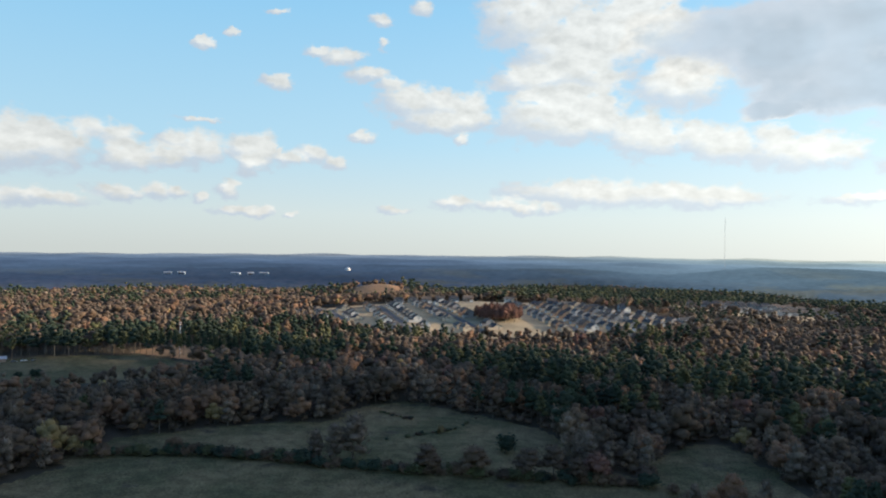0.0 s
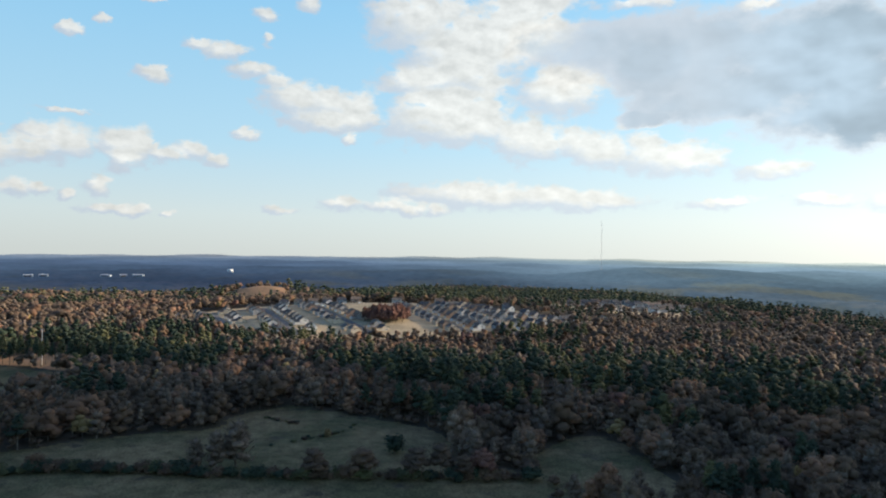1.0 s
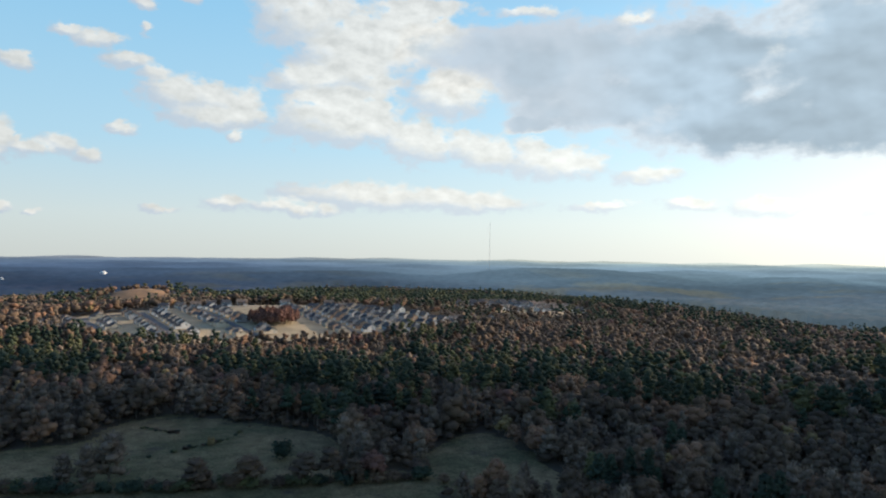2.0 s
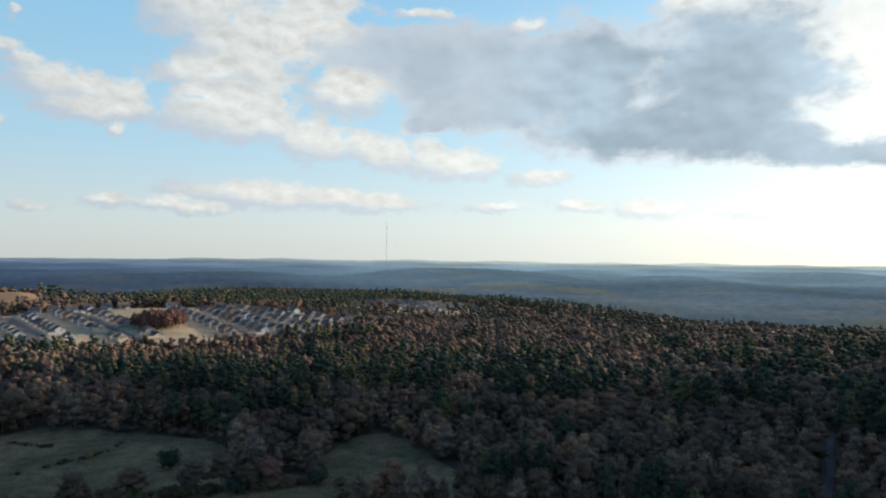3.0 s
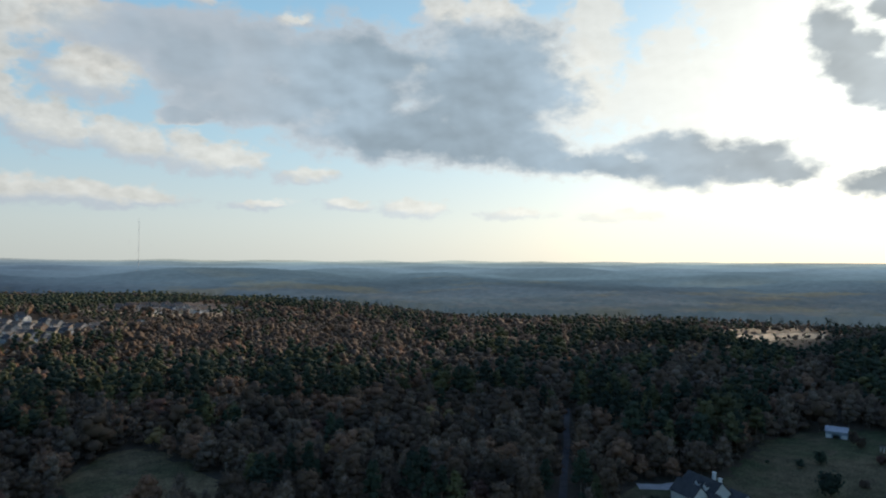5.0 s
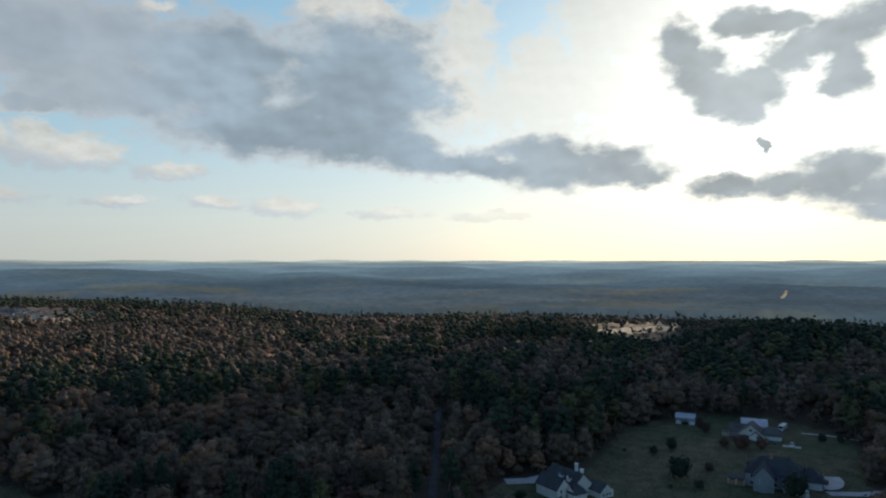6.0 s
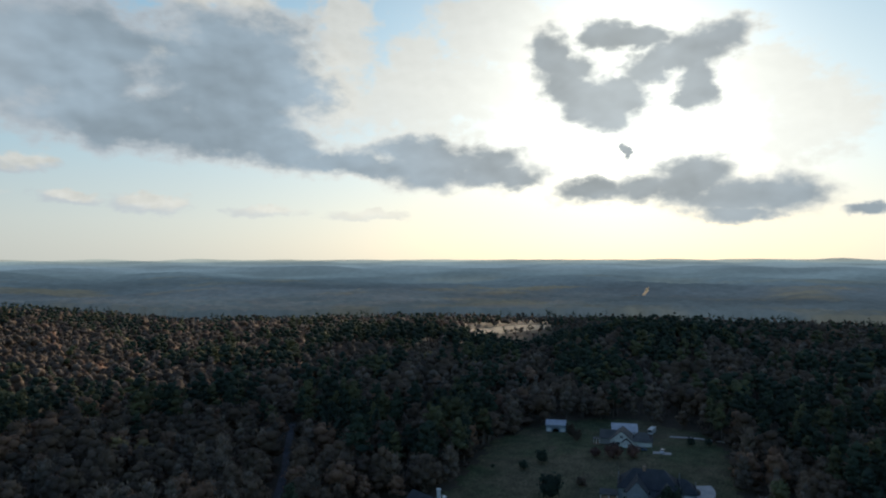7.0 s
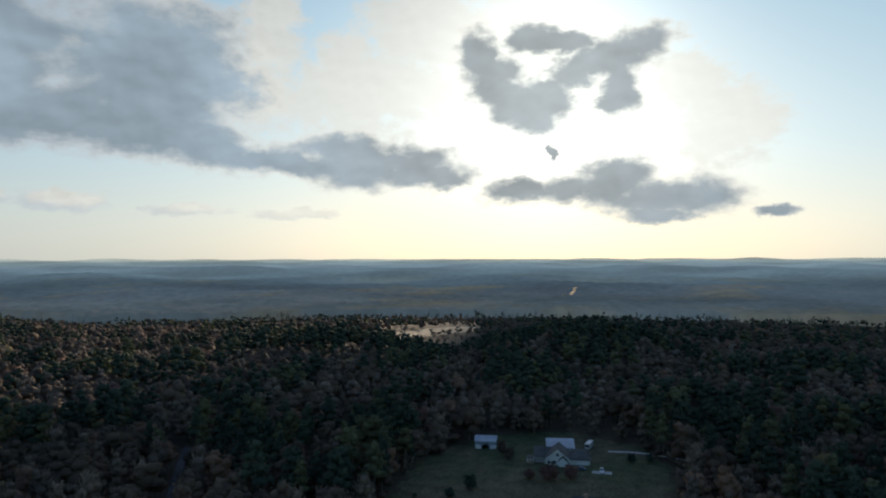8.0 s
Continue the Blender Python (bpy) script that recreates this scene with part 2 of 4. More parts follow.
# ---- materials ----
def surface(name, colour, second=None, scale=0.4, grain=4.0, rough=0.9, bump=0.0, metal=0.0, island=0.0, object_vary=0.0, gloss=0.2, through_light=0.0, contrast=0.28):
    """A surface whose colour wanders between two, with finer grain and relief."""
    m = bpy.data.materials.new(name)
    m.use_nodes = True
    k = Graph(m.node_tree)
    b = k.nodes["Principled BSDF"]
    where = k.nodes.new("ShaderNodeNewGeometry")
    large = k.step(k.noise(where.outputs["Position"], scale, 3.0), 0.35, 0.65)
    small = k.noise(where.outputs["Position"], scale * grain, 5.0, 0.6)
    col = k.mix(large, colour, second or tuple(c * 0.7 for c in colour))
    col = k.mix(1.0, col, k.ramp(small, ((0.25, (1 - contrast,) * 3), (0.75, (1 + contrast,) * 3))), "MULTIPLY")
    if island:
        r = k.step(where.outputs["Random Per Island"], 0.0, 1.0, (1 - island, 1 + island), False)
        col = k.vec("MULTIPLY", col, k.xyz(r, r, r))
    if object_vary:
        r = k.step(k.nodes.new("ShaderNodeObjectInfo").outputs["Random"], 0.0, 1.0, (1 - object_vary, 1 + object_vary), False)
        col = k.vec("MULTIPLY", col, k.xyz(r, r, r))
    k.put(b.inputs["Base Color"], col)
    b.inputs["Roughness"].default_value, b.inputs["Metallic"].default_value = rough, metal
    b.inputs["Specular IOR Level"].default_value = gloss
    if bump:
        n = k.nodes.new("ShaderNodeBump")
        n.inputs["Strength"].default_value, n.inputs["Distance"].default_value = bump, 0.3 if bump < 0.9 else 1.2
        k.put(n.inputs["Height"], small)
        k.put(b.inputs["Normal"], n.outputs[0])
    if through_light:
        t = k.nodes.new("ShaderNodeBsdfTranslucent")
        k.put(t.inputs["Color"], col)
        s = k.nodes.new("ShaderNodeMixShader")
        s.inputs[0].default_value = through_light
        k.put(s.inputs[1], b.outputs[0])
        k.put(s.inputs[2], t.outputs[0])
        k.put(k.nodes["Material Output"].inputs["Surface"], s.outputs[0])
    return m


def leaf(name, colour, second):
    return surface(name, colour, second, scale=0.045, grain=20.0, rough=0.8, bump=0.4, island=0.12, object_vary=0.22, gloss=0.1, through_light=0.22, contrast=0.22)


LEAVES = [
    leaf("pine_needles", (0.056, 0.077, 0.050), (0.039, 0.055, 0.042)),
    leaf("olive_needles", (0.126, 0.128, 0.062), (0.086, 0.093, 0.052)),
    leaf("brown_oak_leaves", (0.152, 0.104, 0.070), (0.096, 0.072, 0.054)),
    leaf("rust_leaves", (0.265, 0.152, 0.094), (0.185, 0.114, 0.077)),
    leaf("tan_twigs", (0.225, 0.172, 0.128), (0.148, 0.118, 0.094)),
    leaf("yellow_leaves", (0.330, 0.240, 0.105), (0.240, 0.178, 0.088)),
    leaf("dark_red_leaves", (0.210, 0.112, 0.086), (0.140, 0.082, 0.068)),
]
PINE, OLIVE, OAK, RUST, TAN, YELLOW, RED, BARK = range(8)
bark = surface("bark", (0.13, 0.10, 0.075), (0.20, 0.17, 0.14), 0.6, 6.0, 0.95, 0.3)
FOLIAGE = LEAVES + [bark]
litter = surface("forest_floor", (0.085, 0.064, 0.044), (0.058, 0.049, 0.034), 0.03, 30.0, 0.95, 0.4)


def grass_material(name, straw, green, bare):
    """Grazed grass: straw and green patches, worn earth, tufts."""
    m = bpy.data.materials.new(name)
    m.use_nodes = True
    k = Graph(m.node_tree)
    p = k.nodes.new("ShaderNodeNewGeometry").outputs["Position"]
    flat = k.vec("MULTIPLY", p, (1.0, 1.0, 0.0))
    col = k.mix(k.step(k.noise(flat, 0.022, 5.0, 0.6), 0.38, 0.62), straw, green)
    col = k.mix(k.step(k.noise(k.vec("ADD", flat, (300.0, 40.0, 0.0)), 0.05, 6.0, 0.65), 0.56, 0.72), col, bare)
    tuft = k.noise(flat, 0.9, 4.0, 0.7)
    v = k.math("MULTIPLY", k.step(tuft, 0.3, 0.7, (0.55, 1.35)), k.step(k.noise(flat, 0.16, 4.0, 0.6), 0.3, 0.7, (0.75, 1.25)))
    b = k.nodes["Principled BSDF"]
    k.put(b.inputs["Base Color"], k.vec("MULTIPLY", col, k.xyz(v, v, v)))
    b.inputs["Roughness"].default_value, b.inputs["Specular IOR Level"].default_value = 0.95, 0.1
    n = k.nodes.new("ShaderNodeBump")
    n.inputs["Strength"].default_value, n.inputs["Distance"].default_value = 0.8, 0.5
    k.put(n.inputs["Height"], tuft)
    k.put(b.inputs["Normal"], n.outputs[0])
    return m


pasture = grass_material("pasture_grass", (0.195, 0.150, 0.082), (0.105, 0.098, 0.050), (0.078, 0.064, 0.048))
dry_lawn = surface("dry_lawn", (0.44, 0.35, 0.225), (0.33, 0.27, 0.175), 0.04, 14.0, 0.95, 0.3)
lawn = grass_material("lawn_grass", (0.132, 0.112, 0.066), (0.075, 0.088, 0.044), (0.110, 0.086, 0.057))
clay = surface("bare_clay", (0.34, 0.20, 0.11), (0.25, 0.16, 0.09), 0.05, 14.0, 0.95, 0.3)
asphalt = surface("asphalt", (0.085, 0.085, 0.088), (0.06, 0.06, 0.062), 0.2, 14.0, 0.85, 0.1)
street_grey = surface("worn_street", (0.155, 0.152, 0.150), (0.12, 0.118, 0.117), 0.1, 14.0, 0.85, 0.1)
concrete = surface("concrete", (0.48, 0.46, 0.43), (0.38, 0.37, 0.35), 0.3, 12.0, 0.85, 0.1)
pond_mud = surface("stubble_field", (0.42, 0.34, 0.23), (0.32, 0.26, 0.17), 0.05, 16.0, 0.95, 0.2)


# ---- ground ----
def bell(x, y, cx, cy, sx, sy):
    return np.exp(-((x - cx) / sx) ** 2 - ((y - cy) / sy) ** 2)


def hills(x, y, wave, seed):
    """Rolling ground of that wavelength, about -1 to 1, from a few sines."""
    r = np.random.RandomState(seed)
    z = 0 * x
    for k in range(7):
        a, f, p = r.uniform(0, 6.283), r.uniform(0.6, 1.7) / wave, r.uniform(0, 6.283)
        z = z + np.sin((x * math.cos(a) + y * math.sin(a)) * 6.283 * f + p) / 3.2
    return z


def terrain(x, y):
    x, y = np.asarray(x, float), np.asarray(y, float)
    r = np.hypot(x, y)
    z = 26 * bell(x, y, 100, 930, 330, 210) + 15 * bell(x, y, 530, 1015, 190, 120)
    z = z + 1.2 * hills(x, y, 160, 3) * np.clip((r - 150) / 200, 0, 1)
    z = z + 5.0 * hills(x, y, 520, 5) * np.clip((r - 1100) / 500, 0, 1)
    z = z + 31 * bell(x, y, -52, 1310, 95, 100)
    b = np.degrees(np.arctan2(x, y))
    z = z + 8 * bell(b, r, 67, 720, 5, 60) + 9 * bell(b, r, 86, 740, 6, 90)
    z = z + 9 * bell(b, r, 60, 1750, 10, 150) + 8 * bell(b, r, 92, 1900, 15, 150) + 22 * bell(b, r, 34, 2500, 9, 250) + 14 * bell(b, r, 4, 2400, 16, 220)
    far = np.clip((r - 1900) / 2900, 0, 1)
    z = z + far ** 0.8 * (84 - 42 * np.clip((15 - b) / 45, 0, 1) * np.clip((b + 100) / 30, 0, 1)) + (15 - 7 * np.clip((24 - b) / 18, 0, 1)) * hills(x, y, 900, 8) * np.clip((r - 1700) / 900, 0, 1) * np.clip((3900 - r) / 1700, 0.02, 1)
    return z


def make_mesh(name, verts, faces, material_list, index=None, smooth=False):
    """A mesh from arrays: verts (n, 3), triangles or quads (m, 3 or 4), and a material number for each face."""
    verts, faces = np.ascontiguousarray(verts, np.float32), np.ascontiguousarray(faces, np.int32)
    me = bpy.data.meshes.new(name)
    me.vertices.add(len(verts))
    me.vertices.foreach_set("co", verts.ravel())
    me.loops.add(faces.size)
    me.loops.foreach_set("vertex_index", faces.ravel())
    me.polygons.add(len(faces))
    me.polygons.foreach_set("loop_start", np.arange(0, faces.size, faces.shape[1], dtype=np.int32))
    for m in material_list:
        me.materials.append(m)
    if index is not None:
        me.polygons.foreach_set("material_index", np.ascontiguousarray(index, np.int32))
    if smooth is not False:
        me.polygons.foreach_set("use_smooth", np.ones(len(faces), bool) & smooth)
    me.update(calc_edges=True)
    return me


def grid_faces(rows, cols, closed):
    i = np.arange(rows - 1)[:, None] * cols
    j = np.arange(cols if closed else cols - 1)[None, :]
    j2 = (j + 1) % cols
    return np.stack([i + j, i + j2, i + cols + j2, i + cols + j], -1).reshape(-1, 4)


def ring_sheet(name, radii, turns, lift, material, bumps=0.0):
    a = np.linspace(0, 2 * math.pi, turns, endpoint=False)
    x, y = radii[:, None] * np.sin(a), radii[:, None] * np.cos(a)
    z = terrain(x, y) + lift
    if bumps:
        z = z + bumps * np.random.RandomState(4).uniform(-1, 1, z.shape)
    return new(name, make_mesh(name, np.stack([x, y, z], -1).reshape(-1, 3), grid_faces(len(radii), turns, True)[:, ::-1], [material], smooth=True))


tagged(ring_sheet("ground", np.concatenate([[0.5], np.linspace(15, 1300, 110), np.linspace(1330, 4930, 70)]), 270, 0.0, litter),
       "brown leaf-strewn ground rolling away to the horizon", "ground", kind="structure")


def distance_haze_material():
    """Far woods; the haze of distance is painted into their glow, farther ridges paler."""
    m = bpy.data.materials.new("distant_woods_haze")
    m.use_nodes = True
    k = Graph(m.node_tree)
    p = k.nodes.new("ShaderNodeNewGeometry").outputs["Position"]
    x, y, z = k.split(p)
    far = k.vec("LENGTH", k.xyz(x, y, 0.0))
    haze_tone = k.ramp(k.step(far, 1000, 4900, smooth=False), (
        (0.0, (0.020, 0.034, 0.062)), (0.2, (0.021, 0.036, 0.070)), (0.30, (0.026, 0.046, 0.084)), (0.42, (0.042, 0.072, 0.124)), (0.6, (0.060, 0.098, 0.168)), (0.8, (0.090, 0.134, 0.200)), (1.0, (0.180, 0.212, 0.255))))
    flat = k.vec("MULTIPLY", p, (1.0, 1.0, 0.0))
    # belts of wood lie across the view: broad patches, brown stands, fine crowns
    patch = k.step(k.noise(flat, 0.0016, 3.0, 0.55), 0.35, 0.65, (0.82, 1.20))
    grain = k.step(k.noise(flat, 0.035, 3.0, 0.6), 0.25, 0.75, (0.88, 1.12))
    # the painted haze grows brighter and warmer towards the sun
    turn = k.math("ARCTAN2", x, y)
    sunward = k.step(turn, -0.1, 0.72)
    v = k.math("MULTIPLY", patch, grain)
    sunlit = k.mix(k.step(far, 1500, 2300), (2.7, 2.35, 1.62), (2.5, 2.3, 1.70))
    col = k.vec("MULTIPLY", k.vec("MULTIPLY", haze_tone, k.mix(sunward, (1.0, 1.0, 1.0), sunlit)), k.xyz(v, v, v))
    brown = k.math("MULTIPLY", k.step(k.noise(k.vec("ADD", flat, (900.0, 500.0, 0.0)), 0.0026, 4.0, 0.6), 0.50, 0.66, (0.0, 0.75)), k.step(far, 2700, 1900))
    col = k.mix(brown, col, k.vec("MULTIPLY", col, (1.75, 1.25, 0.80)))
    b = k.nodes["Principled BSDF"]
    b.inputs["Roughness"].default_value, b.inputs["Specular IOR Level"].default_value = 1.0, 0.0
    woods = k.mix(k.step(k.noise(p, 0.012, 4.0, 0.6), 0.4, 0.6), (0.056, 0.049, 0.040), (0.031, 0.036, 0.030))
    # the woods' own colour fades with distance and leaves the glowing haze
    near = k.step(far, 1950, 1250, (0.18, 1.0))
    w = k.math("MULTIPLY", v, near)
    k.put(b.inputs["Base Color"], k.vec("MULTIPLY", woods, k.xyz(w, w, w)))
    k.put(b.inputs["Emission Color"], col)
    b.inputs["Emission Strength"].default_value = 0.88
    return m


def wood_end(bearing_):
    """How far the single trees of the woods can be told apart."""
    return 1650 + 330 * np.clip(bearing_ / 12, 0, 1) - 830 * np.clip((bearing_ - 26) / 24, 0, 1) * np.clip((135 - bearing_) / 15, 0, 1)


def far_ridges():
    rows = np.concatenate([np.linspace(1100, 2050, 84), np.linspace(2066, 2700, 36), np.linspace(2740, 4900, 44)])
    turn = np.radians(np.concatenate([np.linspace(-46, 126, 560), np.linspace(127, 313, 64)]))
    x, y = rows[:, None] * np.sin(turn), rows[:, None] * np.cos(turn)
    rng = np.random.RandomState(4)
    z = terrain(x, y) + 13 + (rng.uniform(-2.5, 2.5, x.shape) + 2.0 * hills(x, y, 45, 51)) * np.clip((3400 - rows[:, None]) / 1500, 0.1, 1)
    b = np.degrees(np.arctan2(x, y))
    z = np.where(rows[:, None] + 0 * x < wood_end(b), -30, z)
    return make_mesh("backdrop", np.stack([x, y, z], -1).reshape(-1, 3), grid_faces(len(rows), len(turn), True)[:, ::-1], [distance_haze_material()], smooth=True)


tagged(new("backdrop", far_ridges()), "wooded ridges with painted, glowing haze, bluer and paler towards the horizon", "backdrop", kind="structure")


# ---- fields and roads ----
def inside(x, y, ring):
    hit = np.zeros(np.shape(x), bool)
    for (x0, y0), (x1, y1) in zip(ring, ring[1:] + ring[:1]):
        if y0 != y1:
            hit ^= ((y0 > y) != (y1 > y)) & (x < (x1 - x0) * (y - y0) / (y1 - y0) + x0)
    return hit


def ragged(x, y, amount):
    return x + amount * hills(x, y, 22, 21), y + amount * hills(x, y, 22, 22)


def sheet(name, ring, material, label, category, cell=2.5, lift=0.12, edge=2.5):
    """A piece of ground with a ragged border, lying on the terrain."""
    xs, ys = [p[0] for p in ring], [p[1] for p in ring]
    gx, gy = np.arange(min(xs) - 6, max(xs) + 6, cell), np.arange(min(ys) - 6, max(ys) + 6, cell)
    x, y = np.meshgrid(gx, gy)
    faces = grid_faces(len(gy), len(gx), False)
    cx, cy = x.ravel()[faces].mean(1), y.ravel()[faces].mean(1)
    faces = faces[inside(*ragged(cx, cy, edge), ring)]
    used, inverse = np.unique(faces, return_inverse=True)
    co = np.stack([x.ravel(), y.ravel(), terrain(x, y).ravel() + lift], -1)[used]
    return tagged(new(name, make_mesh(name, co, inverse.reshape(-1, 4), [material], smooth=True)), label, category, kind="structure")


def lane(name, points, width, material, label, lift=0.22, category="road", thick=0.0):
    """A strip of road over the terrain along a line of places."""
    pts = []
    for (x0, y0), (x1, y1) in zip(points, points[1:]):
        n = max(2, int(math.hypot(x1 - x0, y1 - y0) / 6))
        pts += [(x0 + (x1 - x0) * i / n, y0 + (y1 - y0) * i / n) for i in range(n)]
    pts = np.array(pts + [points[-1]], float)
    d = np.gradient(pts, axis=0)
    d /= np.linalg.norm(d, axis=1)[:, None]
    side = np.stack([d[:, 1], -d[:, 0]], -1) * width / 2
    both = np.stack([pts - side, pts + side], 1)
    z = terrain(both[..., 0], both[..., 1]).max(1, keepdims=True) + lift + 0 * both[..., 0]
    co = np.concatenate([both, z[..., None]], -1).reshape(-1, 3)
    return tagged(new(name, make_mesh(name, co, grid_faces(len(pts), 2, False)[:, ::-1], [material])), label, category, kind="structure")


FIELD_LOW = [(-185, 235), (-151, 266), (-137, 292), (-93, 298), (-26, 279), (30, 264), (85, 262), (95, 250), (110, 160), (-60, 120)]
FIELD_MID = [(-142, 312), (-139, 332), (-103, 351), (-41, 368), (-27, 404), (1, 424), (43, 388), (73, 364), (78, 334), (72, 291), (33, 287), (-3, 292), (-53, 299), (-104, 306)]
FIELD_EAST = [(108, 300), (143, 326), (156, 318), (158, 279), (150, 240), (143, 221), (104, 240), (100, 272)]
FIELD_WEST = [(-330, 575), (-317, 556), (-228, 594), (-135, 530), (-166, 492), (-254, 444), (-330, 430)]
YARD = [(215, 70), (222, 118), (262, 122), (300, 100), (336, 100), (372, 104), (408, 96), (436, 82), (448, 45), (428, 8), (396, -2), (330, -6), (300, -24), (250, 10)]
VILLAGE = [(-118, 885), (-104, 760), (-22, 700), (90, 690), (255, 700), (335, 770), (325, 880), (250, 938), (60, 962), (-52, 930)]
HAMLET = [(400, 940), (470, 900), (600, 905), (640, 960), (600, 1040), (520, 1110), (430, 1110), (390, 1040)]
STUBBLE = [(818, 262), (868, 232), (925, 196), (975, 190), (990, 222), (950, 262), (880, 296), (835, 300)]
KNOLL = [(-104, 1225), (-70, 1205), (-20, 1215), (-4, 1290), (-30, 1360), (-90, 1350)]
CLAY_BANK = [(-238, 604), (-200, 582), (-150, 552), (-118, 580), (-150, 625), (-225, 650)]
HEDGE = [(-150, 305), (-137, 288), (-93, 294), (-26, 276), (30, 260), (85, 258), (140, 215), (146, 230), (100, 276), (74, 296), (33, 292), (-3, 298), (-53, 304), (-104, 311)]
GLADE = [(-300, 995), (-235, 990), (-150, 1000), (-140, 1050), (-225, 1065), (-295, 1045)]
NOOK = [(235, 350), (262, 343), (272, 372), (245, 384)]
OPEN = [NOOK, GLADE, HEDGE, FIELD_LOW, FIELD_MID, FIELD_EAST, FIELD_WEST, YARD, VILLAGE, HAMLET, STUBBLE, KNOLL, CLAY_BANK]
for ring, mat, text, kind in (
        (FIELD_LOW, pasture, "grazed green-brown pasture with tufts of dry grass", "field"),
        (FIELD_MID, pasture, "pale dry pasture beyond a hedgerow, cut by a ditch", "field"),
        (FIELD_EAST, pasture, "small rough pasture among grey-brown trees", "field"),
        (FIELD_WEST, pasture, "dim open hay field before dark pines", "field"),
        (YARD, lawn, "wide mown lawn round country houses", "lawn"),
        (VILLAGE, dry_lawn, "straw-coloured winter lawns of a housing estate", "lawn"),
        (HAMLET, dry_lawn, "pale lawns of a farther housing estate", "lawn"),
        (STUBBLE, pond_mud, "bright bare field lit between pine stands", "field"),
        (KNOLL, clay, "cleared tan hilltop with tracks of bare earth", "clearing"),
        (NOOK, lawn, "small lawn round a house in the woods", "lawn"),
        (GLADE, dry_lawn, "pale clearing with houses in the brown woods", "clearing"),
        (CLAY_BANK, clay, "reddish bare clay bank behind tall pines", "clearing")):
    sheet("pasture" if kind == "field" else kind, ring, mat, text, kind)

sheet("pasture", HEDGE, pasture, "rough grass under a hedgerow", "field", lift=0.05, edge=0.5)
STREETS = [[(-96, 872), (-66, 770)], [(-36, 900), (8, 712)], [(26, 912), (86, 706)], [(152, 905), (192, 712)], [(208, 915), (250, 714)], [(268, 895), (310, 775)]]
CROSS = [[(-98, 875), (-36, 903), (26, 914), (150, 908), (206, 917), (270, 897)]]
for line in STREETS + CROSS:
    lane("street", line, 8.0, street_grey, "light grey street of the housing estate")
lane("road", [(180, 110), (238, 142), (262, 156), (300, 177), (328, 194), (372, 219)], 3.2, asphalt, "narrow country road in a gap between trees")
lane("driveway", [(372, 28), (372, 24), (372, 20)], 4.0, concrete, "pale concrete pad before the garage", category="driveway")
lane("driveway", [(412, 22), (413, 12), (411, 2), (406, -8), (398, -18)], 2.6, concrete, "thin pale drive curving behind the lawn", category="driveway")
lane("driveway", [(330, -18), (318, -4), (312, 8)], 5.0, concrete, "pale drive leading to a turning circle", category="driveway")
lane("driveway", [(262, 122), (268, 114), (276, 110)], 7.0, concrete, "pale drive at the white house", category="driveway")
ROADS = [([(180, 110), (238, 142), (262, 156), (300, 177), (328, 194), (372, 219)], 5.4)]


def near_line(x, y, line, gap):
    hit = np.zeros(np.shape(x), bool)
    for (x0, y0), (x1, y1) in zip(line, line[1:]):
        dx, dy = x1 - x0, y1 - y0
        s = np.clip(((x - x0) * dx + (y - y0) * dy) / (dx * dx + dy * dy), 0, 1)
        hit |= np.hypot(x - x0 - s * dx, y - y0 - s * dy) < gap
    return hit


# ---- trees ----

def ico():
    bm = bmesh.new()
    bmesh.ops.create_icosphere(bm, subdivisions=1, radius=1.0)
    bm.verts.index_update()
    r = np.array([v.co[:] for v in bm.verts]), np.array([[v.index for v in f.verts] for f in bm.faces])
    bm.free()
    return r


ICO = ico()


def lobes_of(rng, kind, count):
    """Centres and radii of the heaps of leaves in a crown; the tree is one unit high."""
    out = []
    small = (8 / max(count, 8)) ** 0.4
    if kind == "broad":
        out.append((0, 0, 0.55, 0.26, 0.27))
        count -= 1
    for i in range(count):
        u = (i + 0.5) / count
        a = i * 2.4 + rng.uniform(-0.5, 0.5)
        if kind == "pine":
            z = 0.42 + 0.48 * u + rng.uniform(-0.03, 0.03)
            rr = 0.11 * (1.0 - u) ** 0.6 * rng.uniform(0.6, 1.2)
            out.append((math.cos(a) * rr, math.sin(a) * rr, z, 0.115 * small * (1.15 - 0.45 * u) * rng.uniform(0.85, 1.2), 0.085 * small * rng.uniform(0.8, 1.3)))
        elif kind == "bush":
            z = 0.30 + 0.36 * u
            rr = 0.26 * rng.uniform(0.3, 1.1)
            out.append((math.cos(a) * rr, math.sin(a) * rr, z, 0.27 * (1.1 - 0.3 * u) * rng.uniform(0.8, 1.2), 0.27 * rng.uniform(0.8, 1.15)))
        elif kind == "column":
            z = 0.18 + 0.66 * u + rng.uniform(-0.07, 0.07)
            rr = 0.12 * math.sin(math.pi * min(1, 0.3 + 0.7 * u)) * rng.uniform(0.5, 1.1)
            out.append((math.cos(a) * rr, math.sin(a) * rr, z, 0.15 * small * (0.75 + 0.3 * math.sin(math.pi * min(1, 0.25 + 0.65 * u))) * rng.uniform(0.8, 1.2), 0.16 * small * rng.uniform(0.8, 1.2)))
        else:
            z = 0.30 + 0.50 * u + rng.uniform(-0.04, 0.04)
            rr = 0.21 * math.sin(math.pi * min(1, 0.35 + 0.62 * u)) ** 0.7 * rng.uniform(0.75, 1.1)
            out.append((math.cos(a) * rr, math.sin(a) * rr, z, 0.18 * small * rng.uniform(0.75, 1.25), 0.165 * small * rng.uniform(0.8, 1.25)))
    return out


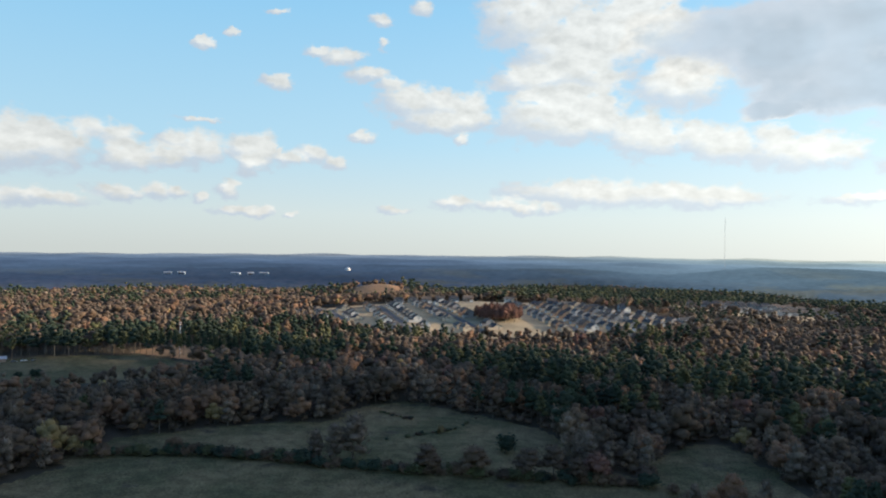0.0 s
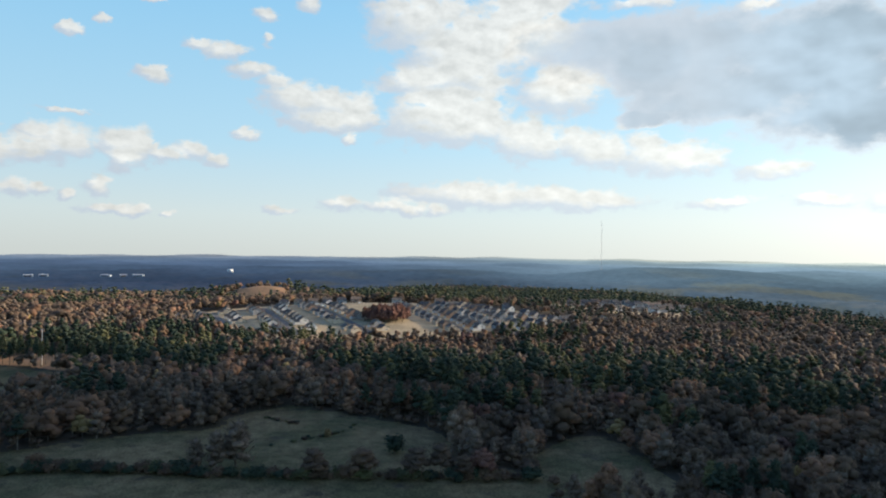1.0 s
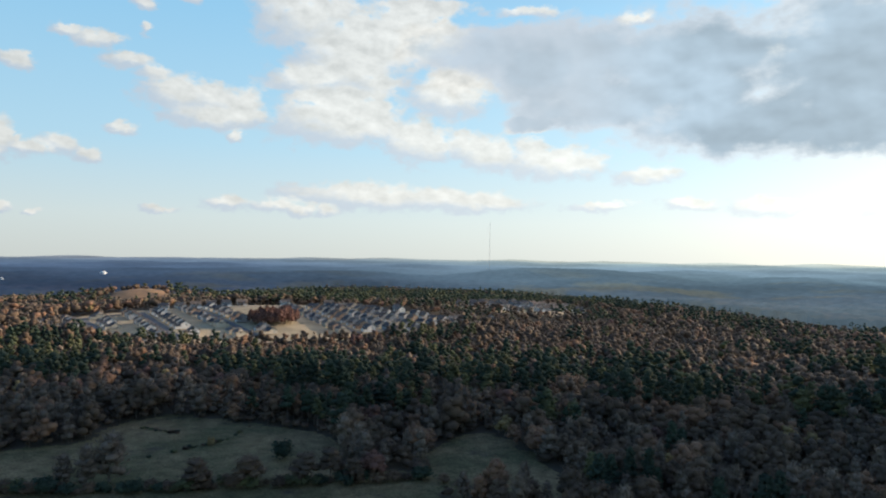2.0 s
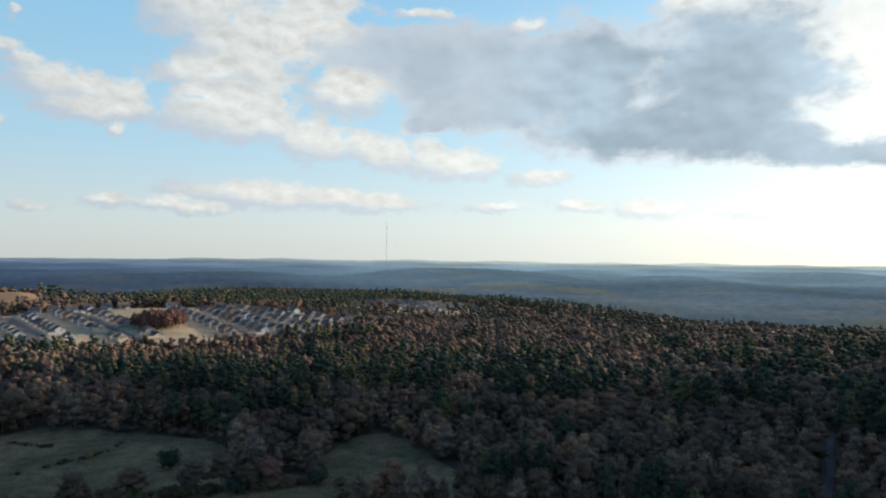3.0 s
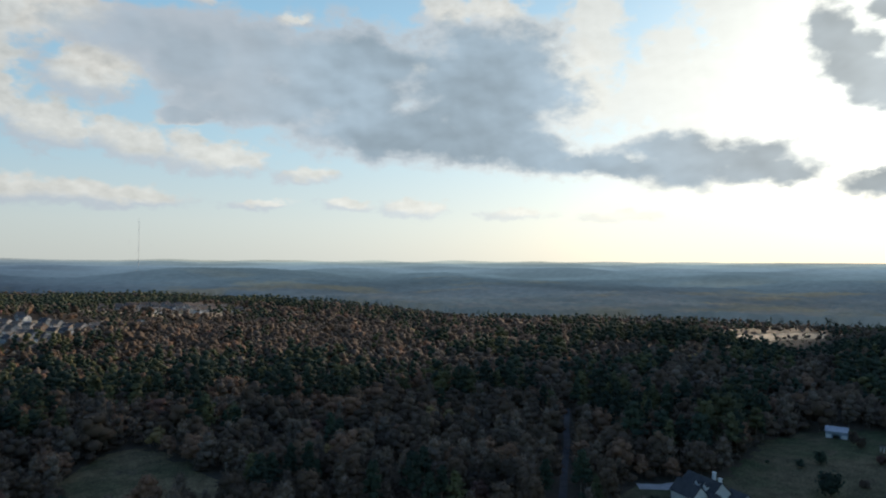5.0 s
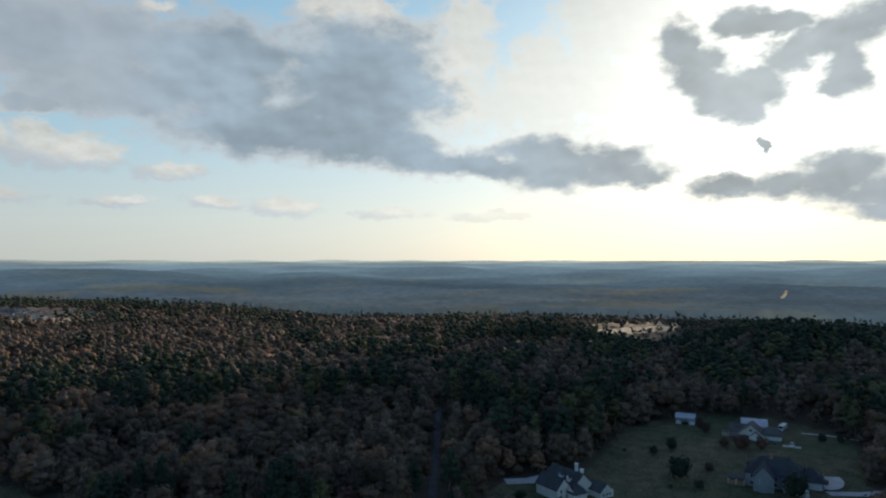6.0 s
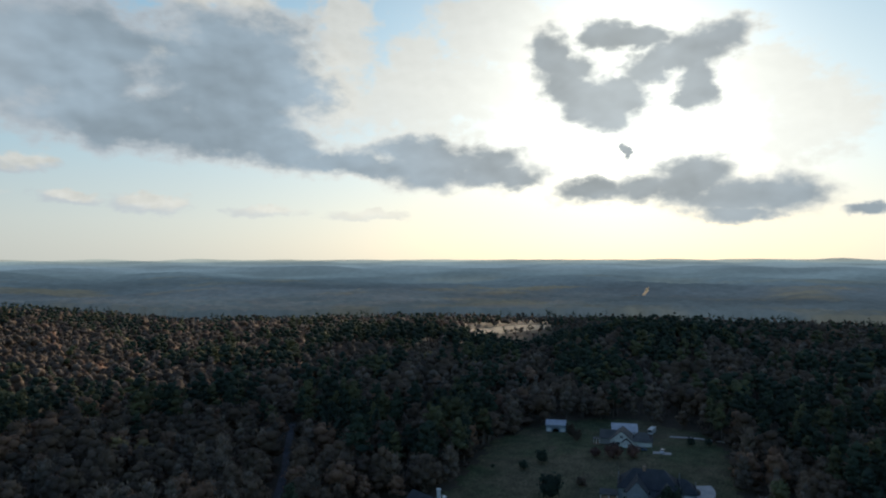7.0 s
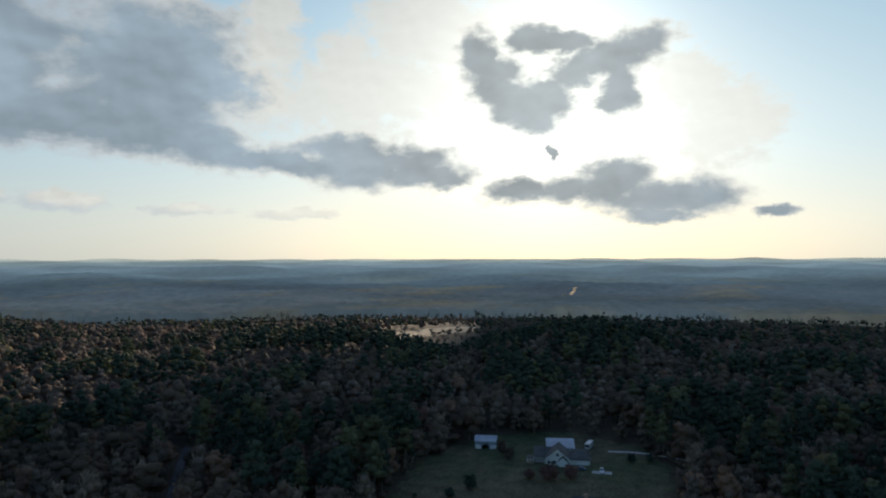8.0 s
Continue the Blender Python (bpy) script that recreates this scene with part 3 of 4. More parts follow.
def crown_shape(seed, kind, heaps, cards, card, body):
    """Heaps of leaves with loose leaf clumps over them; triangles."""
    rng = np.random.RandomState(seed)
    verts, faces, n = [], [], 0
    heap = lobes_of(rng, kind, heaps)
    solid = {"column": 0.80, "broad": 0.90}.get(kind, 0.88) * (0.82 if cards > 60 else 1.0)
    for x, y, z, r, h in heap:
        tilt = np.array(Euler(rng.uniform(0, 6.283, 3)).to_matrix())
        v = body[0] @ tilt * rng.uniform(0.86, 1.12, (len(body[0]), 1)) * (r * solid, r * solid, h * solid) + (x, y, z)
        verts.append(v)
        faces.append(body[1] + n)
        n += len(v)
    for c in range(cards):
        x, y, z, r, h = heap[rng.randint(len(heap))]
        d = rng.normal(0, 1, 3)
        d[2] = d[2] * 0.9 + 0.35
        d /= np.linalg.norm(d)
        o = np.array((x, y, z)) + d * (r, r, h) * (rng.uniform(0.72, 1.22) if cards > 60 else rng.uniform(0.82, 1.08))
        nrm = d + rng.normal(0, 0.38, 3)
        nrm /= np.linalg.norm(nrm)
        u = np.cross(nrm, rng.normal(0, 1, 3))
        u /= np.linalg.norm(u)
        w = np.cross(nrm, u)
        s = card * rng.uniform(0.6, 1.3)
        if kind == "column":  # sprays of bare twigs point up and outwards
            u = np.array((d[0] * 0.5, d[1] * 0.5, 1.0)) + rng.normal(0, 0.15, 3)
            w = np.cross(u, nrm)
            u, w = u / np.linalg.norm(u) * 1.5, w / np.linalg.norm(w) * 0.6
        q = [o - u * s, o + w * s * rng.uniform(0.5, 1), o + u * s, o - w * s * rng.uniform(0.5, 1)]
        verts.append(np.array(q))
        faces.append(np.array([(0, 1, 2), (0, 2, 3)]) + n)
        n += 4
    return np.concatenate(verts), np.concatenate(faces)


def limb(p0, p1, r0, r1, sides=5):
    p0, p1 = np.array(p0, float), np.array(p1, float)
    d = (p1 - p0) / np.linalg.norm(p1 - p0)
    u = np.cross(d, (0.3, 0.9, 0.1))
    u /= np.linalg.norm(u)
    w = np.cross(d, u)
    a = np.linspace(0, 6.283, sides, endpoint=False)[:, None]
    ring = np.cos(a) * u + np.sin(a) * w
    v = np.concatenate([p0 + ring * r0, p1 + ring * r1])
    f = []
    for i in range(sides):
        j = (i + 1) % sides
        f += [(i, j, sides + j), (i, sides + j, sides + i)]
    return v, np.array(f)


def joined(shapes):
    v, f, n = [], [], 0
    for a, b in shapes:
        v.append(a)
        f.append(b + n)
        n += len(a)
    return np.concatenate(v), np.concatenate(f)


def trunk_shape(seed, kind):
    rng = np.random.RandomState(seed)
    top = 0.86 if kind == "pine" else 0.62
    bend = rng.uniform(-0.02, 0.02, 2)
    parts = [limb((0, 0, -0.03), (bend[0], bend[1], 0.3), 0.016, 0.012), limb((bend[0], bend[1], 0.3), (0, 0, top), 0.012, 0.004)]
    for i in range(6):
        a, z = i * 1.1 + rng.uniform(0, 0.6), rng.uniform(0.3, 0.55) if kind != "pine" else rng.uniform(0.45, 0.75)
        l = rng.uniform(0.12, 0.24) if kind == "broad" else rng.uniform(0.06, 0.13)
        parts.append(limb((bend[0], bend[1], z), (math.cos(a) * l, math.sin(a) * l, z + rng.uniform(0.08, 0.2)), 0.007, 0.002, 4))
    return joined(parts)


FORM = {PINE: "pine", OLIVE: "pine", OAK: "broad", RUST: "broad", TAN: "column", YELLOW: "broad", RED: "broad"}
TALL = {PINE: (19, 25), OLIVE: (18, 24), OAK: (13, 19), RUST: (13, 18), TAN: (12, 18), YELLOW: (11, 16), RED: (12, 17)}


def crowns(level, kind):
    """Four crowns of each form, simpler the farther off they stand."""
    heaps, cards, card, body = {"near": (12, 210, 0.031, ICO), "next": (8, 75, 0.040, ICO), "mid": (5, 9, 0.060, ICO), "far": (3, 3, 0.07, ICO), "last": (2, 2, 0.08, ICO), "under": (2, 8, 0.16, ICO)}[level]
    if kind == "column":
        cards = int(cards * 1.3)
    return [crown_shape(11 + 7 * i, kind, heaps, cards, card, body) for i in range(4)]


def spread(r0, r1, cell, seed):
    """Places of trees between two distances, one in each cell of a loose grid."""
    rng = np.random.RandomState(seed)
    n = np.arange(-r1, r1, cell)
    x, y = np.meshgrid(n, n)
    x, y = x.ravel() + rng.uniform(-0.4, 0.4, x.size) * cell, y.ravel() + rng.uniform(-0.4, 0.4, x.size) * cell
    r, b = np.hypot(x, y), np.degrees(np.arctan2(x, y))
    keep = (r >= r0) & (r < r1) & (b > -42) & (b < 122) & (r < wood_end(b) + 30)
    x, y = x[keep], y[keep]
    wx_, wy_ = ragged(x, y, 3.0)
    free = np.ones(len(x), bool)
    for ring in OPEN:
        free &= ~inside(wx_, wy_, ring)
    for line, gap in ROADS:
        free &= ~near_line(x, y, line, gap)
    return x[free], y[free], rng


def species(x, y, rng):
    """Which tree grows where: pine belts, brown oak woods, grey young growth."""
    b, r = np.degrees(np.arctan2(x, y)), np.hypot(x, y)
    grove = hills(x, y, 130, 31) + 0.8 * hills(x, y, 55, 32)
    pine = 0.27 + 0.42 * grove
    pine += 0.75 * bell(b, r, -14, 655, 17, 70) + 0.55 * bell(b, r, 20, 470, 13, 85) + 0.85 * bell(b, r, 20, 1450, 18, 330)
    pine += 0.8 * bell(b, r, 68, 720, 9, 60) + 0.8 * bell(b, r, 85, 760, 6, 120) + 0.35 * bell(b, r, 34, 560, 9, 50)
    pine -= 0.25 * bell(b, r, 30, 330, 8, 60) + 0.9 * bell(b, r, -14, 950, 15, 160) + 0.6 * bell(b, r, -14, 430, 20, 70) + 0.45 * bell(b, r, 42, 330, 14, 90) + 0.9 * bell(b, r, 10, 650, 14, 50)
    pine -= 0.5 * bell(b, r, 32, 850, 14, 120) + 0.3 * bell(b, r, 52, 330, 8, 70)
    pine += 0.25 * bell(b, r, 48, 470, 14, 60) - 0.35 * bell(b, r, 38, 680, 12, 130) + 0.6 * bell(b, r, 65, 300, 6, 50) + 0.5 * bell(b, r, 97, 380, 7, 120)
    dice = rng.uniform(0.28, 0.72, len(x))
    leafy = 0.5 + 0.34 * hills(x, y, 70, 33) + rng.normal(0, 0.13, len(x))
    warm = 0.30 * bell(b, r, -20, 390, 16, 100) + 0.10 * bell(b, r, 38, 380, 22, 130) + 0.13 * bell(b, r, -14, 950, 15, 200) + 0.12 * bell(b, r, 15, 640, 25, 60)
    which = np.full(len(x), OAK)
    which[leafy > 0.48] = TAN
    which[leafy > 0.86 - warm] = RUST
    which[leafy > 1.12 - warm] = YELLOW
    which[leafy < -0.02] = RED
    which[dice < pine] = PINE
    which[(dice < pine) & (rng.uniform(0, 1, len(x)) + 0.3 * hills(x, y, 90, 37) < 0.32)] = OLIVE
    return which


def tree_heights(x, y, which, rng):
    h = np.array([rng.uniform(*TALL[w]) for w in which])
    b, r = np.degrees(np.arctan2(x, y)), np.hypot(x, y)
    h *= 1 + 0.15 * bell(b, r, 68, 720, 5, 40) + 0.15 * bell(b, r, 86, 760, 6, 100) - 0.84 * bell(b, r, 76.5, 825, 4.2, 120)
    h *= np.clip((wood_end(b) + 60 - r) / 260, 0.5, 1)
    h *= 1 - 0.45 * bell(b, r, 29, 930, 9, 60)
    h *= 1 - 0.4 * bell(b, r, 9, 655, 16, 55)
    h *= 1 - 0.45 * bell(b, r, -24, 475, 12, 55)
    h *= 1 - 0.6 * bell(b, r, -2.5, 1165, 2.6, 60)
    return h * (1 + 0.10 * hills(x, y, 40, 35)) * rng.choice((0.72, 0.88, 1.0, 1.0, 1.1), len(x))


def woodland(level, x, y, which, rng, label, trunks):
    """All the trees of one stretch of wood, in one mesh."""
    z, h = terrain(x, y), tree_heights(x, y, which, rng) * (0.36 if level == "under" else 1.0)
    if level == "under":
        z = z - 0.12 * h
    V, F, I, S, n = [], [], [], [], 0
    rounded = {"near": 12, "next": 8, "mid": 5, "far": 3, "last": 2, "under": 2}[level] * len(ICO[1])
    for form in ("pine", "broad", "column"):
        shapes = crowns(level, form)
        pick = np.array([FORM[w] == form for w in which])
        var = rng.randint(0, len(shapes), len(x))
        for k, (cv, cf) in enumerate(shapes):
            s = np.where(pick & (var == k))[0]
            if not len(s):
                continue
            stem = 0
            if trunks:
                tv, tf = limb((0, 0, -0.02), (0, 0, 0.6), 0.014, 0.006, 3)
                stem = len(tf)
                v, f = joined([(cv, cf), (tv, tf)])
            else:
                v, f = cv, cf
            a = rng.uniform(0, 6.283, len(s))
            wide = h[s] * rng.uniform(0.78, 1.32, len(s)) * {"far": 1.15, "last": 1.45, "under": 1.7}.get(level, 1.1)
            c, q = np.cos(a)[:, None], np.sin(a)[:, None]
            X = (v[:, 0] * c - v[:, 1] * q) * wide[:, None] + x[s][:, None]
            Y = (v[:, 0] * q + v[:, 1] * c) * wide[:, None] + y[s][:, None]
            Z = v[:, 2] * h[s][:, None] + z[s][:, None]
            V.append(np.stack([X, Y, Z], -1).reshape(-1, 3))
            F.append((f[None] + (n + np.arange(len(s)) * len(v))[:, None, None]).reshape(-1, 3))
            mi = np.repeat(which[s][:, None], len(f), 1)
            if stem:
                mi[:, -stem:] = BARK
            I.append(mi.ravel())
            S.append(np.tile(np.arange(len(f)) < rounded, len(s)))
            n += len(s) * len(v)
    me = make_mesh("woodland", np.concatenate(V), np.concatenate(F), FOLIAGE, np.concatenate(I), np.concatenate(S))
    return tagged(new("woodland", me), label, "forest", kind="stuff")


SINGLES = {}
WORDS = {PINE: "tall dark green pine with a ragged crown", OLIVE: "olive-green pine among bare trees", OAK: "brown-leaved autumn oak with a rounded crown",
         RUST: "rust-orange autumn tree at the wood's edge", TAN: "grey-tan tree almost bare of leaves", YELLOW: "small yellow-leaved autumn tree", RED: "dark red-brown autumn tree"}


def single_tree(which, x, y, h, wide=1.0, var=0, label="", name="tree", group="trees of the near woods"):
    """A tree of its own: trunk and crown."""
    if (which, var) not in SINGLES:
        form = FORM[which]
        stem = new(name, None)
        cv, cf = crown_shape(101 + 13 * var + which, form, 18, 460, 0.026, ICO)
        tv, tf = trunk_shape(5 + var, form)
        for part_name, (v, f), mat in (("crown", (cv, cf), LEAVES[which]), ("trunk", (tv, tf), bark)):
            ob = new(part_name, make_mesh(part_name, v, f, [mat], smooth=True if part_name == "trunk" else np.arange(len(f)) < 18 * len(ICO[1])))
            ob.parent = stem
        SINGLES[which, var] = tagged(stem, WORDS[which], "tree", group)
        ob = stem
        ob.matrix_basis = pose(x, y, float(terrain(x, y)))
    else:
        ob = copy_thing(SINGLES[which, var], pose(x, y, float(terrain(x, y)), 0, 0, (x * 37 + y * 91) % 360))
    ob.scale = (h * wide, h * wide, h)
    if label:
        tagged(ob, label)
    return ob


x, y, rng = spread(236, 460, 9.0, 1)
which = species(x, y, rng)
r = np.hypot(x, y)
tall = tree_heights(x, y, which, rng)
edge_first = np.argsort(r)[:195]
chosen = np.zeros(len(x), bool)
chosen[edge_first] = True
for i in edge_first:
    single_tree(int(which[i]), float(x[i]), float(y[i]), float(tall[i]), float(rng.uniform(0.9, 1.2)), int(rng.randint(3)))
for level, part_of in (("near", ~chosen & (r < 345)), ("next", ~chosen & (r >= 345))):
    woodland(level, x[part_of], y[part_of], which[part_of], rng, "mixed autumn wood of brown oaks and dark pines", True)
x, y, rng = spread(225, 430, 8.0, 6)
thicket = np.where(rng.uniform(0, 1, len(x)) < 0.3, TAN, OAK)
woodland("under", x, y, thicket, rng, "brown undergrowth of saplings and thickets below the trees", False)
x, y, rng = spread(460, 800, 9.2, 2)
woodland("mid", x, y, species(x, y, rng), rng, "mixed wood of pines and rusty autumn trees", True)
x, y, rng = spread(800, 1250, 10.6, 3)
woodland("far", x, y, species(x, y, rng), rng, "far mixed wood of pines and brown trees", False)
x, y, rng = spread(1250, 2010, 13.0, 4)
woodland("last", x, y, species(x, y, rng), rng, "farthest woods of pines and brown trees in the haze", False)


# ---- an unseen cloud added before the sun: its shade lies over the near woods ----
cloud_white = surface("cloud", (0.8, 0.8, 0.8), (0.72, 0.74, 0.78), 0.002, 3.0, 1.0)


def shade_cloud():
    """Heaped cloud 9 km towards the sun, past the camera's range. It shades the near woods and leaves the village in
    the sun.
    """
    rng = np.random.RandomState(17)
    ahead = np.array((math.sin(radians(SUN_BEARING)), math.cos(radians(SUN_BEARING))))
    side = np.array((-ahead[1], ahead[0]))
    slope = math.tan(radians(SUN_HEIGHT))
    shapes = []
    for x in range(-500, 1500, 62):
        # the rim is set by where the shade should end on the ground
        rim = float(np.interp(x, (-500, -133, 0, 150, 300, 550, 800, 1500), (650, 630, 570, 470, 330, 260, 170, 90)))
        p = rim
        while p > -900:
            r = rng.uniform(70, 105) if p > rim - 160 else 150
            away = 9000 + rng.uniform(-80, 80)
            c = ahead * away + side * (p - r)
            shapes.append((ICO[0] * rng.uniform(0.9, 1.1, (len(ICO[0]), 1)) * (r, r, r * 0.25) + (c[0], c[1], 20 + (away - x) * slope), ICO[1]))
            p -= r * 0.9
    return make_mesh("cloud", *joined(shapes), [cloud_white], smooth=True)


tagged(new("cloud", shade_cloud()), "broad heaped cloud, out of camera range, added to shade the near woods", "cloud", kind="stuff")


# ---- houses ----
def mesh_part(name, verts, faces, material, parent, label="", at=None):
    me = bpy.data.meshes.new(name)
    me.from_pydata([tuple(map(float, v)) for v in verts], [], [tuple(map(int, f)) for f in faces])
    me.materials.append(material)
    me.update()
    ob = new(name, me)
    ob.parent = parent
    if at is not None:
        ob.matrix_basis = at
    return tagged(ob, label)


def box(x0, x1, y0, y1, z0, z1):
    v = [(x, y, z) for z in (z0, z1) for x, y in ((x0, y0), (x1, y0), (x1, y1), (x0, y1))]
    return v, [(3, 2, 1, 0), (4, 5, 6, 7), (0, 1, 5, 4), (1, 2, 6, 5), (2, 3, 7, 6), (3, 0, 4, 7)]


def merge(*shapes):
    v, f = [], []
    for a, b in shapes:
        n = len(v)
        v += list(a)
        f += [tuple(i + n for i in q) for q in b]
    return v, f


def turned(shape, quarter, x=0.0, y=0.0):
    """The shape after so many quarter turns, moved."""
    c, s = ((1, 0), (0, 1), (-1, 0), (0, -1))[quarter % 4]
    return [(a * c - b * s + x, a * s + b * c + y, z) for a, b, z in shape[0]], shape[1]


def walls(w, d, h, rise):
    """A house body with gables to the left and right, ridge along x."""
    v = [(-w / 2, -d / 2, 0), (w / 2, -d / 2, 0), (w / 2, d / 2, 0), (-w / 2, d / 2, 0), (-w / 2, -d / 2, h), (w / 2, -d / 2, h), (w / 2, d / 2, h), (-w / 2, d / 2, h),
         (-w / 2, 0, h + rise), (w / 2, 0, h + rise)]
    return v, [(0, 1, 5, 4), (2, 3, 7, 6), (1, 2, 6, 9, 5), (3, 0, 4, 8, 7), (3, 2, 1, 0)]


def roof(w, d, h, rise, over=0.5, thick=0.22, hip=0.0):
    """Two slabs over the body, or four where it is hipped."""
    e = over * rise / (d / 2)
    a, b = w / 2 + over, d / 2 + over
    v = []
    for t in (thick, 0.03):
        v += [(-a, -b, h - e + t), (a, -b, h - e + t), (a, b, h - e + t), (-a, b, h - e + t), (-a + hip, 0, h + rise + t), (a - hip, 0, h + rise + t)]
    f = [(0, 1, 5, 4), (2, 3, 4, 5), (1, 2, 5), (3, 0, 4), (7, 6, 10, 11), (9, 8, 11, 10), (8, 7, 11), (6, 9, 10), (0, 6, 7, 1), (1, 7, 8, 2), (2, 8, 9, 3), (3, 9, 6, 0)]
    if not hip:
        f = [(0, 1, 5, 4), (2, 3, 4, 5), (7, 6, 10, 11), (9, 8, 11, 10), (0, 6, 7, 1), (2, 8, 9, 3), (1, 7, 11, 5), (5, 11, 8, 2), (3, 9, 10, 4), (4, 10, 6, 0)]
    return v, f


def siding(name, colour, rough=0.75):
    return surface(name, colour, tuple(c * 0.88 for c in colour), 0.25, 16.0, rough, 0.1, object_vary=0.06)


def shingles(name, colour):
    return surface(name, colour, tuple(c * 0.8 for c in colour), 0.35, 14.0, 0.9, 0.35, object_vary=0.12)


PAINTS = [siding("white_siding", (0.70, 0.68, 0.64)), siding("grey_siding", (0.38, 0.37, 0.36)), siding("beige_siding", (0.56, 0.48, 0.37)),
          siding("blue_grey_siding", (0.27, 0.30, 0.33)), siding("tan_brick", (0.36, 0.25, 0.18))]
TILES = [shingles("grey_shingles", (0.135, 0.126, 0.118)), shingles("brown_shingles", (0.16, 0.13, 0.11)), shingles("dark_shingles", (0.075, 0.078, 0.085))]
trim_white = siding("white_trim", (0.80, 0.79, 0.77), 0.6)
pane_dark = bpy.data.materials.new("window_glass")
pane_dark.use_nodes = True
pane_dark.node_tree.nodes["Principled BSDF"].inputs["Base Color"].default_value = (0.02, 0.025, 0.03, 1)
pane_dark.node_tree.nodes["Principled BSDF"].inputs["Roughness"].default_value = 0.08
door_dark = surface("dark_door", (0.06, 0.05, 0.045), None, 0.5, 8.0, 0.6)
metal_roof = surface("pale_metal_roof", (0.55, 0.56, 0.57), (0.45, 0.46, 0.48), 0.15, 10.0, 0.45, 0.05, metal=0.3)
metal_wall = surface("blue_grey_metal", (0.34, 0.40, 0.46), (0.28, 0.33, 0.39), 0.2, 10.0, 0.5, 0.05)


def window_on(parent, x, y, z, w, h, quarter=0):
    """A framed window whose outer face looks along -y before the turn."""
    at = pose(x, y, z, 0, 0, 90 * quarter)
    f = mesh_part("window", *merge(box(-w / 2 - 0.1, w / 2 + 0.1, -0.07, 0.02, h, h + 0.12), box(-w / 2 - 0.1, w / 2 + 0.1, -0.09, 0.02, -0.12, 0),
                                   box(-w / 2 - 0.1, -w / 2, -0.07, 0.02, 0, h), box(w / 2, w / 2 + 0.1, -0.07, 0.02, 0, h), box(-0.04, 0.04, -0.06, 0.0, 0, h)), trim_white, parent, at=at)
    mesh_part("pane", *box(-w / 2, w / 2, -0.03, 0.01, 0, h), pane_dark, f, "dark reflecting glass")
    return f


def village_house(kind, x, y, turn, first):
    """A house of the estate: body, garage wing, roofs, doors and windows; the front looks along -y."""
    if kind in first:
        return copy_thing(first[kind], pose(x, y, float(terrain(x, y)) - 0.1, 0, 0, turn))
    paint, tile = PAINTS[(0, 1, 2, 3, 1, 2, 2, 4)[kind]], TILES[(0, 1, 0, 2, 1, 2, 0, 1)[kind]]
    words = ("white", "grey", "beige", "blue-grey", "grey", "beige", "beige", "tan brick")[kind]
    home = new("house")
    w, d, h = (12.5, 9.5, 5.4) if kind % 3 != 2 else (14.0, 10.0, 3.2)
    rise = 3.2 if kind % 2 else 2.7
    mesh_part("wall", *merge(walls(w, d, h, rise), turned(walls(6.0, 6.4, 3.0, 2.0), 1, w / 2 - 3.2, -d / 2 - 2.6)), paint, home)
    mesh_part("roof", *roof(w, d, h, rise, hip=2.4 if kind in (3, 6) else 0.0), tile, home)
    mesh_part("roof", *turned(roof(6.0, 6.4, 3.0, 2.0, 0.35), 1, w / 2 - 3.2, -d / 2 - 2.6), tile, home)
    mesh_part("garage_door", *box(w / 2 - 5.6, w / 2 - 0.8, -d / 2 - 5.68, -d / 2 - 5.55, 0.1, 2.4), trim_white, home, "white panelled garage door")
    mesh_part("door", *box(-1.0, 0.1, -d / 2 - 0.06, -d / 2 + 0.05, 0.1, 2.2), door_dark, home)
    for i, wx_ in enumerate((-w / 2 + 1.6, -w / 2 + 3.9, 2.0)):
        window_on(home, wx_, -d / 2, 3.6 if h > 4 else 0.9, 1.2, 1.4)
        if i < 2:
            window_on(home, wx_, -d / 2, 0.9, 1.2, 1.4) if h > 4 else None
        window_on(home, wx_, d / 2, 3.6 if h > 4 else 0.9, 1.2, 1.4, 2)
    window_on(home, w / 2, 1.0, 3.4 if h > 4 else 0.9, 1.1, 1.4, 1)
    window_on(home, -w / 2, 1.0, 3.4 if h > 4 else 0.9, 1.1, 1.4, 3)
    mesh_part("chimney", *box(-w / 2 + 0.6, -w / 2 + 1.5, 0.8, 1.7, h, h + rise + 0.9), PAINTS[4], home)
    first[kind] = tagged(home, words + " two-storey estate house with a shingle roof" if h > 4 else words + " low estate house with a shingle roof", "house", "houses of the estate")
    home.matrix_basis = pose(x, y, float(terrain(x, y)) - 0.1, 0, 0, turn)
    return home


first = {}
rng = np.random.RandomState(9)
for line in STREETS:
    (x0, y0), (x1, y1) = line
    n = math.hypot(x1 - x0, y1 - y0)
    ux, uy = (x1 - x0) / n, (y1 - y0) / n
    lane_turn = math.degrees(math.atan2(uy, ux))
    for s in (-1, 1):
        for i in range(int(n / 18)):
            along = 9 + i * 18 + rng.uniform(-1, 1)
            hx, hy = x0 + ux * along + s * uy * 17, y0 + uy * along - s * ux * 17
            if math.hypot(hx - 106, hy - 790) < 33 or rng.uniform() < 0.05:
                continue
            # the front looks at the street
            village_house(int(rng.randint(8)), hx, hy, lane_turn + (0 if s < 0 else 180) + rng.uniform(-3, 3), first)
for hx in range(-30, 300, 19):
    if rng.uniform() < 0.8:
        village_house(int(rng.randint(8)), hx, 934 + rng.uniform(-4, 4) + 14 * math.sin(hx / 60), rng.uniform(-8, 8), first)
